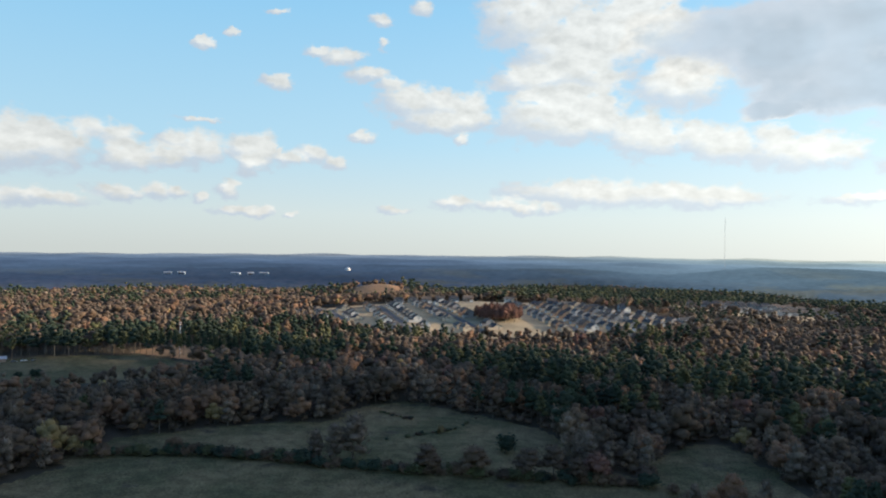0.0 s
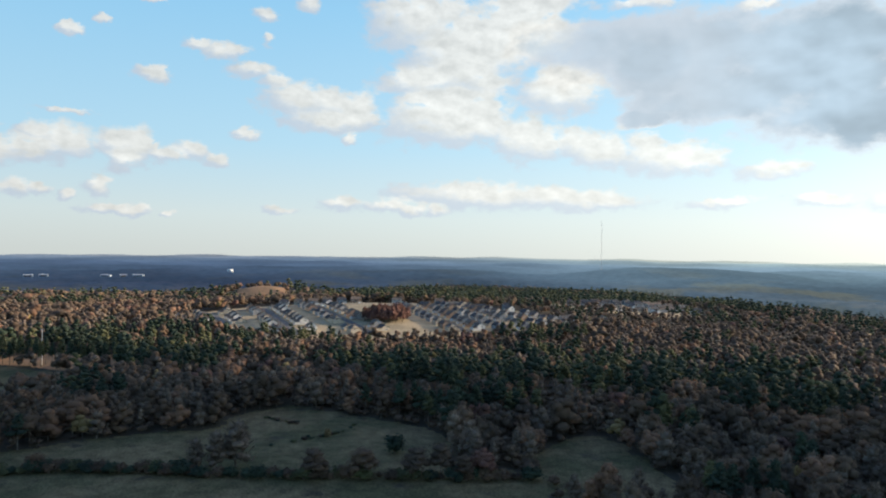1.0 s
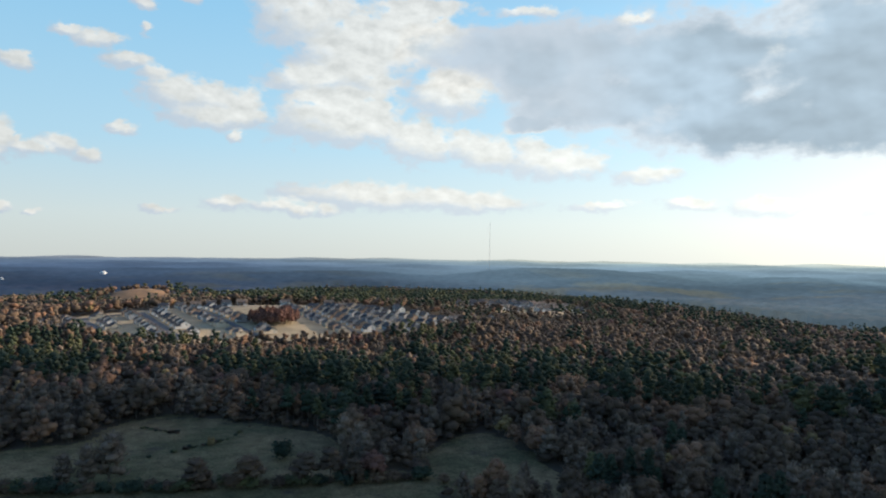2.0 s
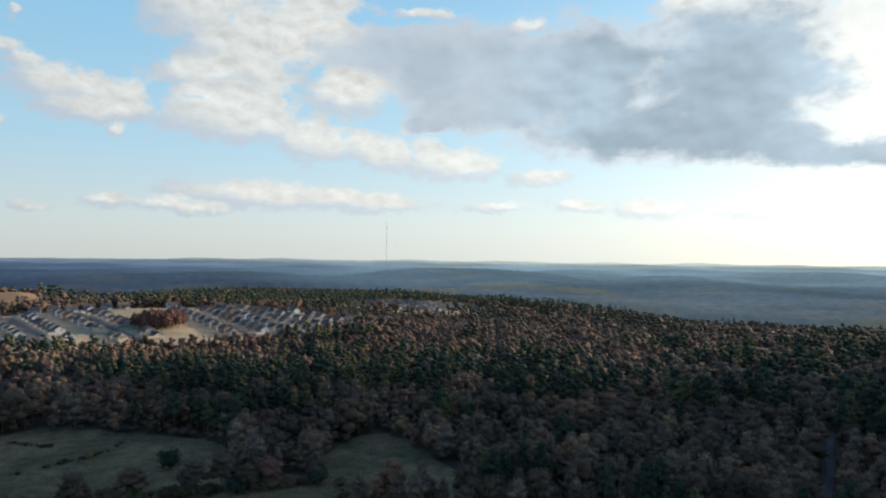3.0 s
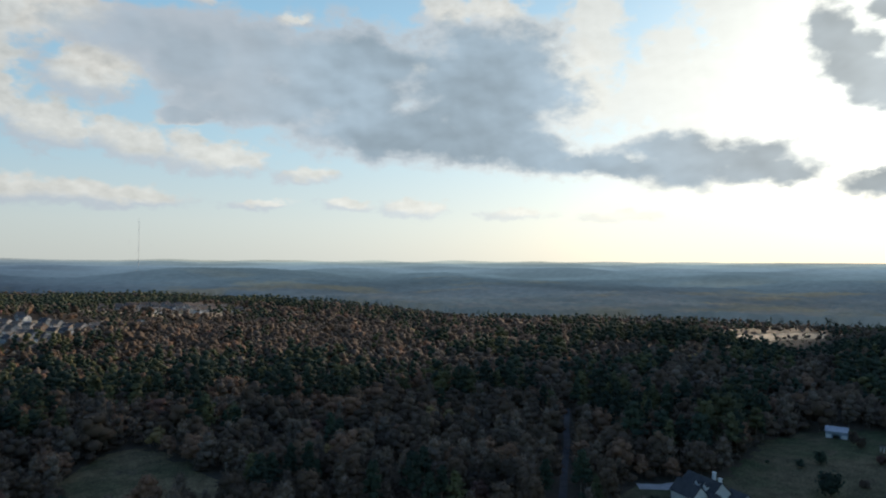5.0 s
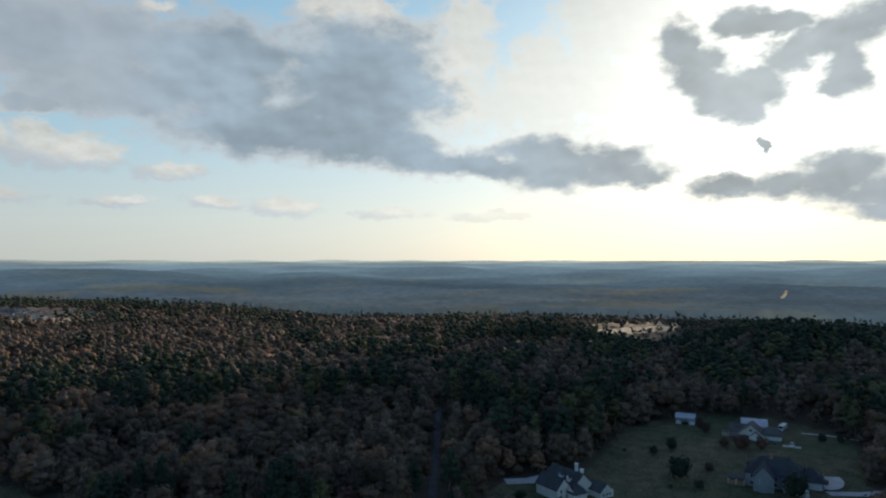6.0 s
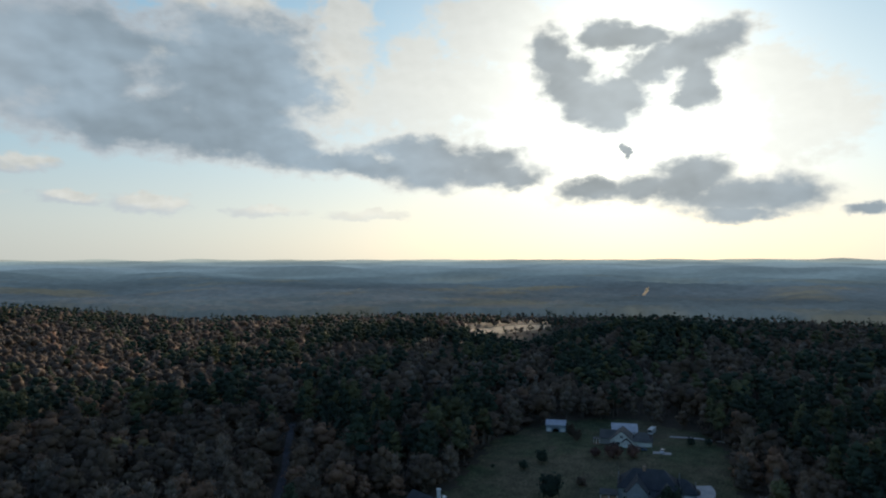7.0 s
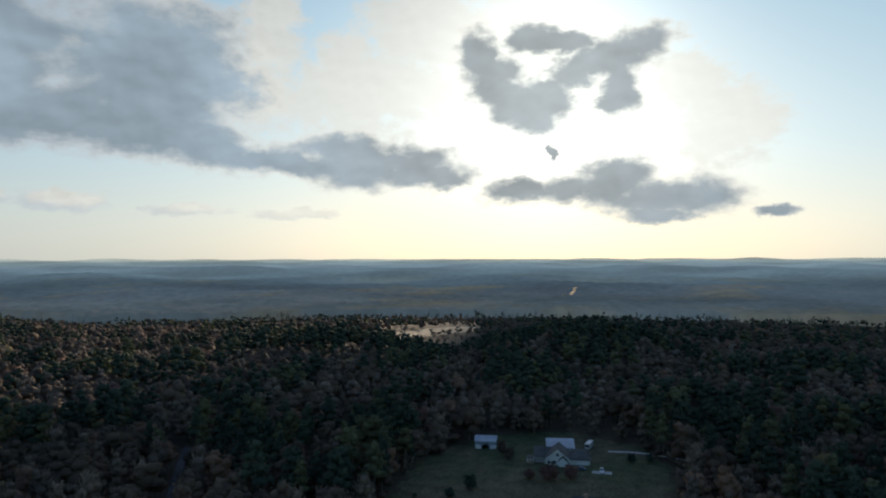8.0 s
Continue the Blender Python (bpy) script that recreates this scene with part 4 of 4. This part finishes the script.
for i in range(44):
    hx, hy = 412 + (i % 11) * 19 + rng.uniform(-4, 4), 930 + (i // 11) * 40 + rng.uniform(-5, 5) + (i % 11) * 1.5
    if inside(np.array(hx), np.array(hy), HAMLET):
        village_house(int(rng.choice((0, 1, 2, 3))), hx, hy, rng.choice((0, 180)) + rng.uniform(-12, 12), first)
for hx, hy, kind, turn in ((-128, 838, 0, 40), (-118, 815, 3, 20), (-140, 870, 1, 100), (-150, 905, 2, 10), (-176, 935, 1, 60), (334, 812, 0, 0), (352, 828, 1, 30), (-272, 1010, 0, 15), (-202, 1035, 2, 50),
                           (253, 366, 0, 30), (300, 410, 1, 70), (398, 835, 0, 80), (372, 842, 6, 20)):
    village_house(kind, hx, hy, turn, first)


# ---- the country houses on the lawn ----
def porch(parent, x0, x1, y0, y1, h, tile):
    """A lean-to roof on posts with a deck."""
    mesh_part("deck", *box(x0, x1, y0, y1, 0.0, 0.45), surface("deck_boards", (0.30, 0.22, 0.15), None, 0.4, 12.0), parent, "weathered wooden deck")
    mesh_part("porch_roof", *box(x0 - 0.3, x1 + 0.3, y0 - 0.3, y1 + 0.3, h, h + 0.2), tile, parent)
    for px_ in (x0 + 0.2, x1 - 0.2):
        for py_ in (y0 + 0.2, (y0 + y1) / 2, y1 - 0.2):
            mesh_part("post", *box(px_ - 0.1, px_ + 0.1, py_ - 0.1, py_ + 0.1, 0.45, h), trim_white, parent)


def wing(parent, paint, tile, x, y, w, d, h, rise, quarter=0, hip=0.0, over=0.5):
    mesh_part("wall", *turned(walls(w, d, h, rise), quarter, x, y), paint, parent)
    mesh_part("roof", *turned(roof(w, d, h, rise, over, 0.25, hip), quarter, x, y), tile, parent)


# grey house with steep dark roofs; its front gables look west, down -x
def grey_house():
    home = tagged(new("house"), "large grey house with steep dark hipped roofs and a deck", "house", "country houses on the lawn")
    paint, tile = PAINTS[3], TILES[2]
    wing(home, paint, tile, 4, 0, 22, 13, 5.6, 5.4, 1, 6.0)
    wing(home, paint, tile, -3.6, 4.2, 10, 7.4, 5.6, 4.2)
    wing(home, paint, tile, -2.6, -6.5, 9, 8.0, 4.0, 3.8, 0, 0.0)
    wing(home, paint, tile, 8, -12.0, 10, 9.0, 3.4, 3.6, 1, 4.0)
    mesh_part("bay", *box(-9.6, -8.4, 2.9, 5.5, 0, 5.2), paint, home)
    for wy_ in (3.3, 5.1):
        window_on(home, -8.6, wy_, 3.4, 1.0, 1.5, 3)
    for wy_ in (-8.3, -6.5, -4.7):
        window_on(home, -7.1, wy_, 1.0, 1.1, 1.6, 3)
    for wy_ in (0.0, 8.6):
        window_on(home, -2.5, wy_, 3.4, 1.2, 1.5, 3)
        window_on(home, -2.5, wy_, 0.9, 1.2, 1.5, 3)
    mesh_part("chimney", *box(3, 4.4, 1, 2.2, 8, 12.2), PAINTS[4], home, "brick chimney")
    porch(home, -4.5, 1.5, 11.2, 17.5, 3.0, tile)
    mesh_part("garage_door", *box(2.9, 3.02, -16.4, -11.6, 0.1, 2.5), trim_white, home, "white panelled garage door")
    home.matrix_basis = pose(310, 26, float(terrain(310, 26)) - 0.1, 0, 0, 4)


def white_gable_house():
    home = tagged(new("house"), "white-gabled house with a grey roof and a garage wing", "house", "country houses on the lawn")
    tile = TILES[0]
    wing(home, PAINTS[0], tile, 0, 0, 11, 10.5, 3.4, 4.2)
    wing(home, PAINTS[1], tile, 3, 6.8, 7, 8, 3.0, 3.0, 1)
    wing(home, PAINTS[0], tile, 1.5, -9.2, 9, 10, 3.0, 3.0, 1, 3.0)
    mesh_part("garage_door", *box(-3.6, -3.45, -12.6, -7.6, 0.1, 2.5), trim_white, home, "white double garage door")
    mesh_part("door", *box(-5.6, -5.45, -2.8, -1.7, 0.1, 2.3), door_dark, home)
    mesh_part("entry_gable", *turned(walls(2.4, 3.6, 3.0, 1.6), 0, -6.6, -2.3), trim_white, home, "small white entrance gable")
    mesh_part("entry_roof", *turned(roof(2.4, 3.6, 3.0, 1.6, 0.3), 0, -6.6, -2.3), tile, home)
    window_on(home, -5.5, 1.6, 1.0, 1.6, 1.5, 3)
    window_on(home, -5.5, 0.0, 4.4, 1.2, 1.2, 3)
    window_on(home, -5.5, 3.8, 1.0, 1.0, 1.5, 3)
    porch(home, -3.6, -0.6, 10.5, 13.5, 2.7, tile)
    home.matrix_basis = pose(386, 43, float(terrain(386, 43)) - 0.1, 0, 0, 2)


def metal_building():
    home = tagged(new("workshop"), "big metal workshop with a pale roof behind the house", "workshop")
    wing(home, metal_wall, metal_roof, 0, 0, 12, 12, 4.2, 2.6, 1)
    mesh_part("roller_door", *box(-6.1, -5.98, -5.0, -1.5, 0.1, 3.4), trim_white, home, "white roller door")
    home.matrix_basis = pose(406, 44, float(terrain(406, 44)) - 0.1, 0, 0, 8)


def white_house():
    home = tagged(new("house"), "white house with dark roofs, dormers and two chimneys", "house", "country houses on the lawn")
    paint, tile = PAINTS[0], TILES[2]
    wing(home, paint, tile, 3, -2, 20, 11, 5.0, 5.0, 0)
    wing(home, paint, tile, 1, 8.5, 14, 8, 5.0, 4.4, 0)
    wing(home, paint, tile, -6.5, 2.5, 7, 8, 3.2, 3.0, 1, 2.5)
    wing(home, paint, tile, -9.5, -9.5, 9, 8, 3.2, 3.0, 0)
    wing(home, paint, TILES[0], 10, 4.0, 7, 6, 3.2, 2.0, 1)
    for cx, cy in ((-3.5, -4.5), (4.5, -8.6)):
        mesh_part("chimney", *merge(box(cx - 0.6, cx + 0.6, cy - 0.6, cy + 0.6, 4, 10.6), box(cx - 0.75, cx + 0.75, cy - 0.75, cy + 0.75, 10.6, 11.0)), trim_white, home, "tall white chimney")
    for cx in (-2.0, 3.2):
        mesh_part("dormer", *turned(walls(2.4, 2.2, 8.0, 1.2), 3, cx, 1.4), trim_white, home, "white dormer")
        mesh_part("dormer_roof", *turned(roof(2.4, 2.2, 8.0, 1.2, 0.25), 3, cx, 1.4), tile, home)
    for wy_ in (-11.5, -9.5, -7.5):
        window_on(home, -14.0, wy_, 0.9, 1.1, 1.5, 3)
    for wy_ in (7.0, 10.0):
        window_on(home, -6.0, wy_, 3.2, 1.1, 1.5, 3)
        window_on(home, -6.0, wy_, 0.8, 1.1, 1.5, 3)
    mesh_part("garage_door", *box(-10.05, -9.95, 0.2, 4.8, 0.1, 2.5), trim_white, home, "white garage door")
    home.matrix_basis = pose(263, 95, float(terrain(263, 95)) - 0.1, 0, 0, 62) @ Matrix.Diagonal((0.86, 0.86, 0.86, 1))


def barn():
    home = tagged(new("barn"), "small blue-grey metal barn with an open bay", "barn")
    mesh_part("wall", *merge(box(-3, 3, -5, -4.85, 0, 4.0), box(-3, 3, 4.85, 5, 0, 4.0), box(2.85, 3, -4.85, 4.85, 0, 4.0), box(-3, -2.85, -5, -1.6, 0, 2.6), box(-3, -2.85, 1.6, 5, 0, 2.6), box(-3, -2.85, -5, 5, 2.6, 4.0)), metal_wall, home)
    mesh_part("roof", *turned(roof(10, 6, 4.0, 1.9, 0.4), 1), metal_roof, home, "pale metal roof")
    for wy_ in (-3.6, 3.6):
        mesh_part("panel", *box(-3.06, -2.98, wy_ - 1.3, wy_ + 1.3, 0.2, 2.2), trim_white, home, "white wall panel")
    home.matrix_basis = pose(411, 80, float(terrain(411, 80)) - 0.1, 0, 0, 6)


grey_house(), white_gable_house(), metal_building(), white_house(), barn()

tyre_black = surface("tyre_rubber", (0.025, 0.025, 0.025), None, 2.0)
PAINT_CAR = [surface("white_car_paint", (0.75, 0.75, 0.74), None, 1.0, rough=0.3, gloss=0.5), surface("blue_car_paint", (0.10, 0.16, 0.26), None, 1.0, rough=0.3, gloss=0.5),
             surface("silver_car_paint", (0.42, 0.43, 0.44), None, 1.0, rough=0.3, metal=0.4, gloss=0.5)]


def wheels(parent, xs, y, r=0.34):
    for wx_ in xs:
        for s in (-1, 1):
            v, f = limb((wx_, s * y - 0.1, r), (wx_, s * y + 0.1, r), r, r, 12)
            f = [tuple(q) for q in f] + [tuple(range(11, -1, -1)), tuple(range(12, 24))]
            mesh_part("wheel", v, f, tyre_black, parent)


def car(x, y, turn, paint, label):
    """A parked car: body, cabin, glass and wheels; it points along x."""
    ob = tagged(new("car"), label, "car")
    side = [(-2.2, 0.35), (-2.25, 0.85), (-1.5, 0.98), (1.0, 0.98), (2.1, 0.8), (2.2, 0.35)]
    v = [(a, s * 0.88, b) for s in (-1, 1) for a, b in side]
    f = [tuple(range(5, -1, -1)), tuple(range(6, 12))] + [(i, (i + 1) % 6, 6 + (i + 1) % 6, 6 + i) for i in range(6)]
    mesh_part("body", v, f, paint, ob)
    top = [(-1.6, 0.96, 0.84), (-1.1, 1.48, 0.66), (0.3, 1.48, 0.66), (1.0, 0.96, 0.84)]
    v = [(a, s * c, b) for s in (-1, 1) for a, b, c in top]
    mesh_part("cabin", v, [(3, 2, 1, 0), (4, 5, 6, 7), (0, 1, 5, 4), (2, 3, 7, 6)], pane_dark, ob, "dark car windows")
    mesh_part("car_roof", *box(-1.12, 0.32, -0.67, 0.67, 1.47, 1.52), paint, ob)
    wheels(ob, (-1.35, 1.35), 0.8)
    ob.matrix_basis = pose(x, y, float(terrain(x, y)) + 0.25, 0, 0, turn)


def camper(x, y, turn, length, label, name="camper_van", lift=0.2):
    ob = tagged(new(name), label, "van")
    mesh_part("body", *box(-length / 2, length / 2, -1.2, 1.2, 0.5, 3.0), PAINT_CAR[0], ob)
    mesh_part("windscreen", *box(length / 2 - 0.02, length / 2 + 0.03, -1.0, 1.0, 1.5, 2.5), pane_dark, ob, "dark windscreen")
    for i in range(3):
        mesh_part("side_window", *box(-length / 2 + 1.0 + i * 1.8, -length / 2 + 2.0 + i * 1.8, -1.23, -1.19, 1.6, 2.3), pane_dark, ob)
    wheels(ob, (-length / 3, length / 3), 1.1, 0.42)
    ob.matrix_basis = pose(x, y, float(terrain(x, y)) + lift, 0, 0, turn)


camper(417, 31, 170, 8.0, "white camper van parked behind the garage")
camper(302, 17, 60, 6.0, "white delivery van standing by the grey house")
car(374, 33, 100, PAINT_CAR[1], "dark blue car before the white garage")
car(373, 24, 180, PAINT_CAR[0], "white car parked on the drive")
for i, (cx, cy, c) in enumerate(((-300, 543, 2), (-294, 546, 0), (-288, 548, 2), (-309, 538, 0))):
    car(cx, cy, 20 + 40 * i, PAINT_CAR[c], "pale car parked on the hay field")


def long_shed(x, y, turn, w, d, label):
    ob = tagged(new("shed"), label, "shed")
    wing(ob, PAINTS[4], metal_roof, 0, 0, w, d, 3.2, 1.4)
    mesh_part("door", *box(-1.6, 1.6, -d / 2 - 0.06, -d / 2 + 0.03, 0.1, 2.6), door_dark, ob)
    ob.matrix_basis = pose(x, y, float(terrain(x, y)) - 0.05, 0, 0, turn)


long_shed(-316, 545, 30, 16, 8, "low brown shed with a pale metal roof")
for hx, hy, w, d, t in ((-690, 2020, 22, 12, 10), (-655, 2030, 20, 12, 5), (-510, 2072, 26, 14, -8), (-468, 2080, 18, 10, 15), (-430, 2088, 28, 12, 0)):
    ob = tagged(new("warehouse"), "far pale metal warehouse among the woods", "warehouse", "far warehouses")
    wing(ob, metal_wall, metal_roof, 0, 0, w, d, 5.0, 1.8)
    for k in (-0.25, 0.0, 0.25):
        mesh_part("roller_door", *box(w * k - 2, w * k + 2, -d / 2 - 0.1, -d / 2 + 0.03, 0.1, 4.2), door_dark, ob)
    ob.matrix_basis = pose(hx, hy, float(terrain(hx, hy)) + 12.5, 0, 0, t)


# ---- turning circle with its planted island ----
def disc(name, x, y, rx, ry, turn, material, label, category, lift, kind="structure", high=0.12):
    a = np.linspace(0, 6.283, 48, endpoint=False)
    v = [(math.cos(q) * rx, math.sin(q) * ry, z) for z in (0, high) for q in a]
    f = [tuple(range(48, 96))] + [(i, (i + 1) % 48, 48 + (i + 1) % 48, 48 + i) for i in range(48)]
    me = bpy.data.meshes.new(name)
    me.from_pydata(v, [], f)
    me.materials.append(material)
    ob = tagged(new(name, me), label, category, kind=kind)
    ob.matrix_basis = pose(x, y, float(terrain(x, y)) + lift, 0, 0, turn)


disc("turning_circle", 328, 9, 13, 6.5, 5, concrete, "pale concrete turning circle beside the grey house", "driveway", 0.25)
disc("flower_bed", 325, 10, 4.5, 2.2, 5, litter, "dark planted island in the turning circle", "flower bed", 0.40, high=0.2)


# ---- water tower and radio mast ----
def water_tower(x, y, tank):
    ob = tagged(new("water_tower"), "white round water tower over the woods", "water tower")
    z = float(terrain(x, y)) - 2
    up = tank - z
    prof = [(4.8, 0), (2.3, 4), (2.0, up - 12), (3.8, up - 9), (7.6, up - 5), (9.3, up), (8.4, up + 3.6), (5.4, up + 6), (0.1, up + 7)]
    for name, ring in (("stem", prof[:4]), ("tank", prof[3:])):
        v = [(math.cos(a) * r_, math.sin(a) * r_, h) for r_, h in ring for a in np.linspace(0, 6.283, 24, endpoint=False)]
        mesh_part(name, v, [tuple(q) for q in grid_faces(len(ring), 24, True)], trim_white, ob)
    ob.matrix_basis = pose(x, y, z)


water_tower(-197, 2290, 36)


def mast(x, y, high):
    ob = tagged(new("radio_mast"), "thin guyed steel radio mast on the horizon", "radio mast")
    steel = surface("mast_steel", (0.45, 0.44, 0.44), None, 0.2)
    z = float(terrain(x, y))
    for a in (0, 2.094, 4.189):
        mesh_part("leg", *limb((math.cos(a) * 0.9, math.sin(a) * 0.9, 0), (math.cos(a) * 0.9, math.sin(a) * 0.9, high), 0.16, 0.16, 4), steel, ob)
        for h in (0.45, 0.9):
            mesh_part("guy_wire", *limb((0, 0, high * h), (math.cos(a) * 120, math.sin(a) * 120, 0), 0.03, 0.03, 3), steel, ob)
    shapes = [limb((math.cos(a) * 0.9, math.sin(a) * 0.9, h), (math.cos(a + 2.094) * 0.9, math.sin(a + 2.094) * 0.9, h + 4), 0.08, 0.08, 3) for h in range(0, int(high) - 4, 8) for a in (0, 2.094, 4.189)]
    mesh_part("lattice", *joined(shapes), steel, ob)
    ob.matrix_basis = pose(x, y, z)


mast(1270, 2690, 225)

# ---- cut for a power line over the far ridge ----
lane("clearing", [(1490, 131), (1640, 119), (1800, 119)], 7.0, pasture, "pale strip cleared through the woods on a ridge", 17.0, "clearing")

# ---- hedgerow, bushes and lone trees ----
BUSHES = {}


def bush(look_, x, y, h, wide=1.0, label="", var=0, name="bush", group="bushes of the hedgerow"):
    mat, words = {"green": (LEAVES[PINE], "dense dark evergreen bush in the grass"), "brown": (LEAVES[OAK], "brown leafless thicket of the hedgerow"),
                  "olive": (LEAVES[OLIVE], "olive-green bush in the hedgerow"), "red": (LEAVES[RED], "dark red shrub beside a house"), "yellow": (LEAVES[YELLOW], "small yellow shrub in the pasture")}[look_]
    if (look_, var) not in BUSHES:
        base = new(name)
        v, f = crown_shape(301 + var, "bush", 9, 420, 0.06, ICO)
        ob = new("crown", make_mesh("crown", v, f, [mat], smooth=np.arange(len(f)) < 9 * len(ICO[1])))
        ob.parent = base
        v, f = joined([limb((0, 0, -0.05), (dx, dy, 0.3), 0.03, 0.015) for dx, dy in ((0.1, 0), (-0.08, 0.07), (0, -0.1))])
        ob = new("stem", make_mesh("stem", v, f, [bark]))
        ob.parent = base
        BUSHES[look_, var] = tagged(base, words, "bush", group)
        base.matrix_basis = pose(x, y, float(terrain(x, y)))
        ob = base
    else:
        ob = copy_thing(BUSHES[look_, var], pose(x, y, float(terrain(x, y)), 0, 0, (x * 53 + y * 31) % 360))
    ob.scale = (h * wide, h * wide, h)
    return tagged(ob, label)


rng = np.random.RandomState(23)
hedge = [(-139, 305), (-120, 306), (-101, 307), (-84, 304), (-69, 300), (-57, 298), (-44, 295), (-32, 290), (-6, 287), (6, 283), (15, 281), (31, 277), (51, 273), (76, 270), (98, 268), (101, 280), (104, 260), (108, 250), (113, 240)]
for (x0, y0), (x1, y1) in zip(hedge[:14], hedge[1:15]):
    for k in range(6):
        s = (k + rng.uniform(0.1, 0.9)) / 6
        bush(rng.choice(("brown", "brown", "olive", "green")), x0 + (x1 - x0) * s, y0 + (y1 - y0) * s + rng.uniform(-2, 2), rng.uniform(3.0, 6.5), rng.uniform(1.1, 1.9), var=int(rng.randint(3)))
for hx, hy in hedge[15:]:
    bush("brown", hx, hy, rng.uniform(4, 6), 1.4, var=int(rng.randint(3)))
for args in (("olive", -137, 306, 9.0, 0.9), ("brown", -101, 308, 8.5, 1.0), ("green", -96, 306, 6.0, 1.1), ("green", -44, 294, 7.5, 1.1), ("green", 47, 312, 9.5, 1.15), ("yellow", 18, 345, 5.0, 0.8),
             ("green", 66, 266, 5.0, 0.8),
             ("green", -252, 484, 7.0, 1.3), ("green", -262, 480, 5.0, 1.2)):
    bush(*args)
# dark scrub along the ditch
for line in ([(-14, 394), (-8, 388), (-1, 381), (9, 374)], [(-8, 333), (7, 343), (18, 347), (31, 364), (40, 384)]):
    for (x0, y0), (x1, y1) in zip(line, line[1:]):
        for k in range(5):
            s = rng.uniform(0, 1)
            bush(rng.choice(("brown", "olive", "green")), x0 + (x1 - x0) * s + rng.uniform(-1, 1), y0 + (y1 - y0) * s + rng.uniform(-1.5, 1.5), rng.uniform(0.8, 2.2), rng.uniform(1.4, 2.4), "low dark scrub along a ditch", int(rng.randint(3)), group="scrub along the ditch")
for which_, hx, hy, h, wide in ((OAK, 10, 281, 14, 1.5), (OAK, 29, 278, 14, 1.6), (OAK, 50, 275, 14, 1.6), (OAK, 61, 276, 15, 1.4), (RED, 77, 271, 14, 1.5), (OAK, 69, 269, 12, 1.3), (TAN, -22, 302, 22, 1.7), (TAN, -30, 300, 18, 1.5), (TAN, -38, 299, 15, 1.5)):
    single_tree(which_, hx, hy, h, wide, 0, group="trees of the hedgerow")
for args in (("green", 301, 61, 11.0, 0.95), ("green", 342, 73, 7.0, 0.9), ("green", 332, 79, 4.5, 1.0), ("green", 330, 92, 2.0, 1.0), ("brown", 387, 65, 7.0, 0.8), ("green", 392, 12, 5.0, 0.9), ("green", 396, 4, 4.5, 0.9), ("green", 330, 21, 4.0, 1.3),
             ("red", 356, 44, 8.0, 1.1), ("red", 360, 36, 7.0, 1.0), ("red", 357, 52, 5.0, 1.1), ("green", 298, 18, 12.0, 0.75), ("green", 293, 52, 4.0, 1.2), ("brown", 318, 52, 4.5, 1.0), ("green", 246, 108, 4.0, 1.3), ("green", 243, 92, 5.0, 1.2), ("brown", 398, 70, 8.0, 0.7),
             ("green", 325, 10, 1.6, 1.6), ("green", 288, 62, 2.0, 1.0)):
    bush(*args, group="bushes on the lawn")
# the red-brown grove in the middle of the estate
for i in range(60):
    a, d = i * 2.4, 3.1 * math.sqrt(i)
    single_tree(RED, 106 + math.cos(a) * d * 1.1, 788 + math.sin(a) * d, float(rng.uniform(14, 21)), 0.85, i % 3, group="red-brown grove in the estate")
# broad old oaks at the edge of the lawn
for hx, hy, h, wide in ((331, 108, 17, 1.5), (374, 106, 17, 1.5), (300, 112, 14, 1.4), (410, 106, 15, 1.3), (283, 124, 13, 1.3), (440, 60, 15, 1.2), (352, 110, 12, 1.3)):
    single_tree(OAK, hx, hy, h, wide, 1, "broad brown oak at the edge of a lawn", group="oaks round the lawn")
# tall pines before the clay bank
for i in range(26):
    s = (i + rng.uniform(0.1, 0.9)) / 26
    single_tree(PINE if i % 3 else OLIVE, -236 + 112 * s + rng.uniform(-3, 3), 600 - 46 * s + rng.uniform(-2, 10), float(rng.uniform(20, 25)), 0.8, i % 3, "tall bare-trunked pine before a clay bank", group="pines before the clay bank")


def light_pole(x, y, high):
    ob = tagged(new("light_pole"), "tall pale metal light pole among the pines", "light pole")
    mesh_part("pole", *limb((0, 0, 0), (0, 0, high), 0.35, 0.2, 8), trim_white, ob)
    mesh_part("lamp_head", *merge(box(-1.2, 1.2, -0.15, 0.15, high, high + 0.3), box(-1.2, -0.6, -0.3, 0.3, high - 0.3, high), box(0.6, 1.2, -0.3, 0.3, high - 0.3, high)), metal_roof, ob, "grey floodlight bar")
    ob.matrix_basis = pose(x, y, float(terrain(x, y)))


light_pole(-191, 592, 27)
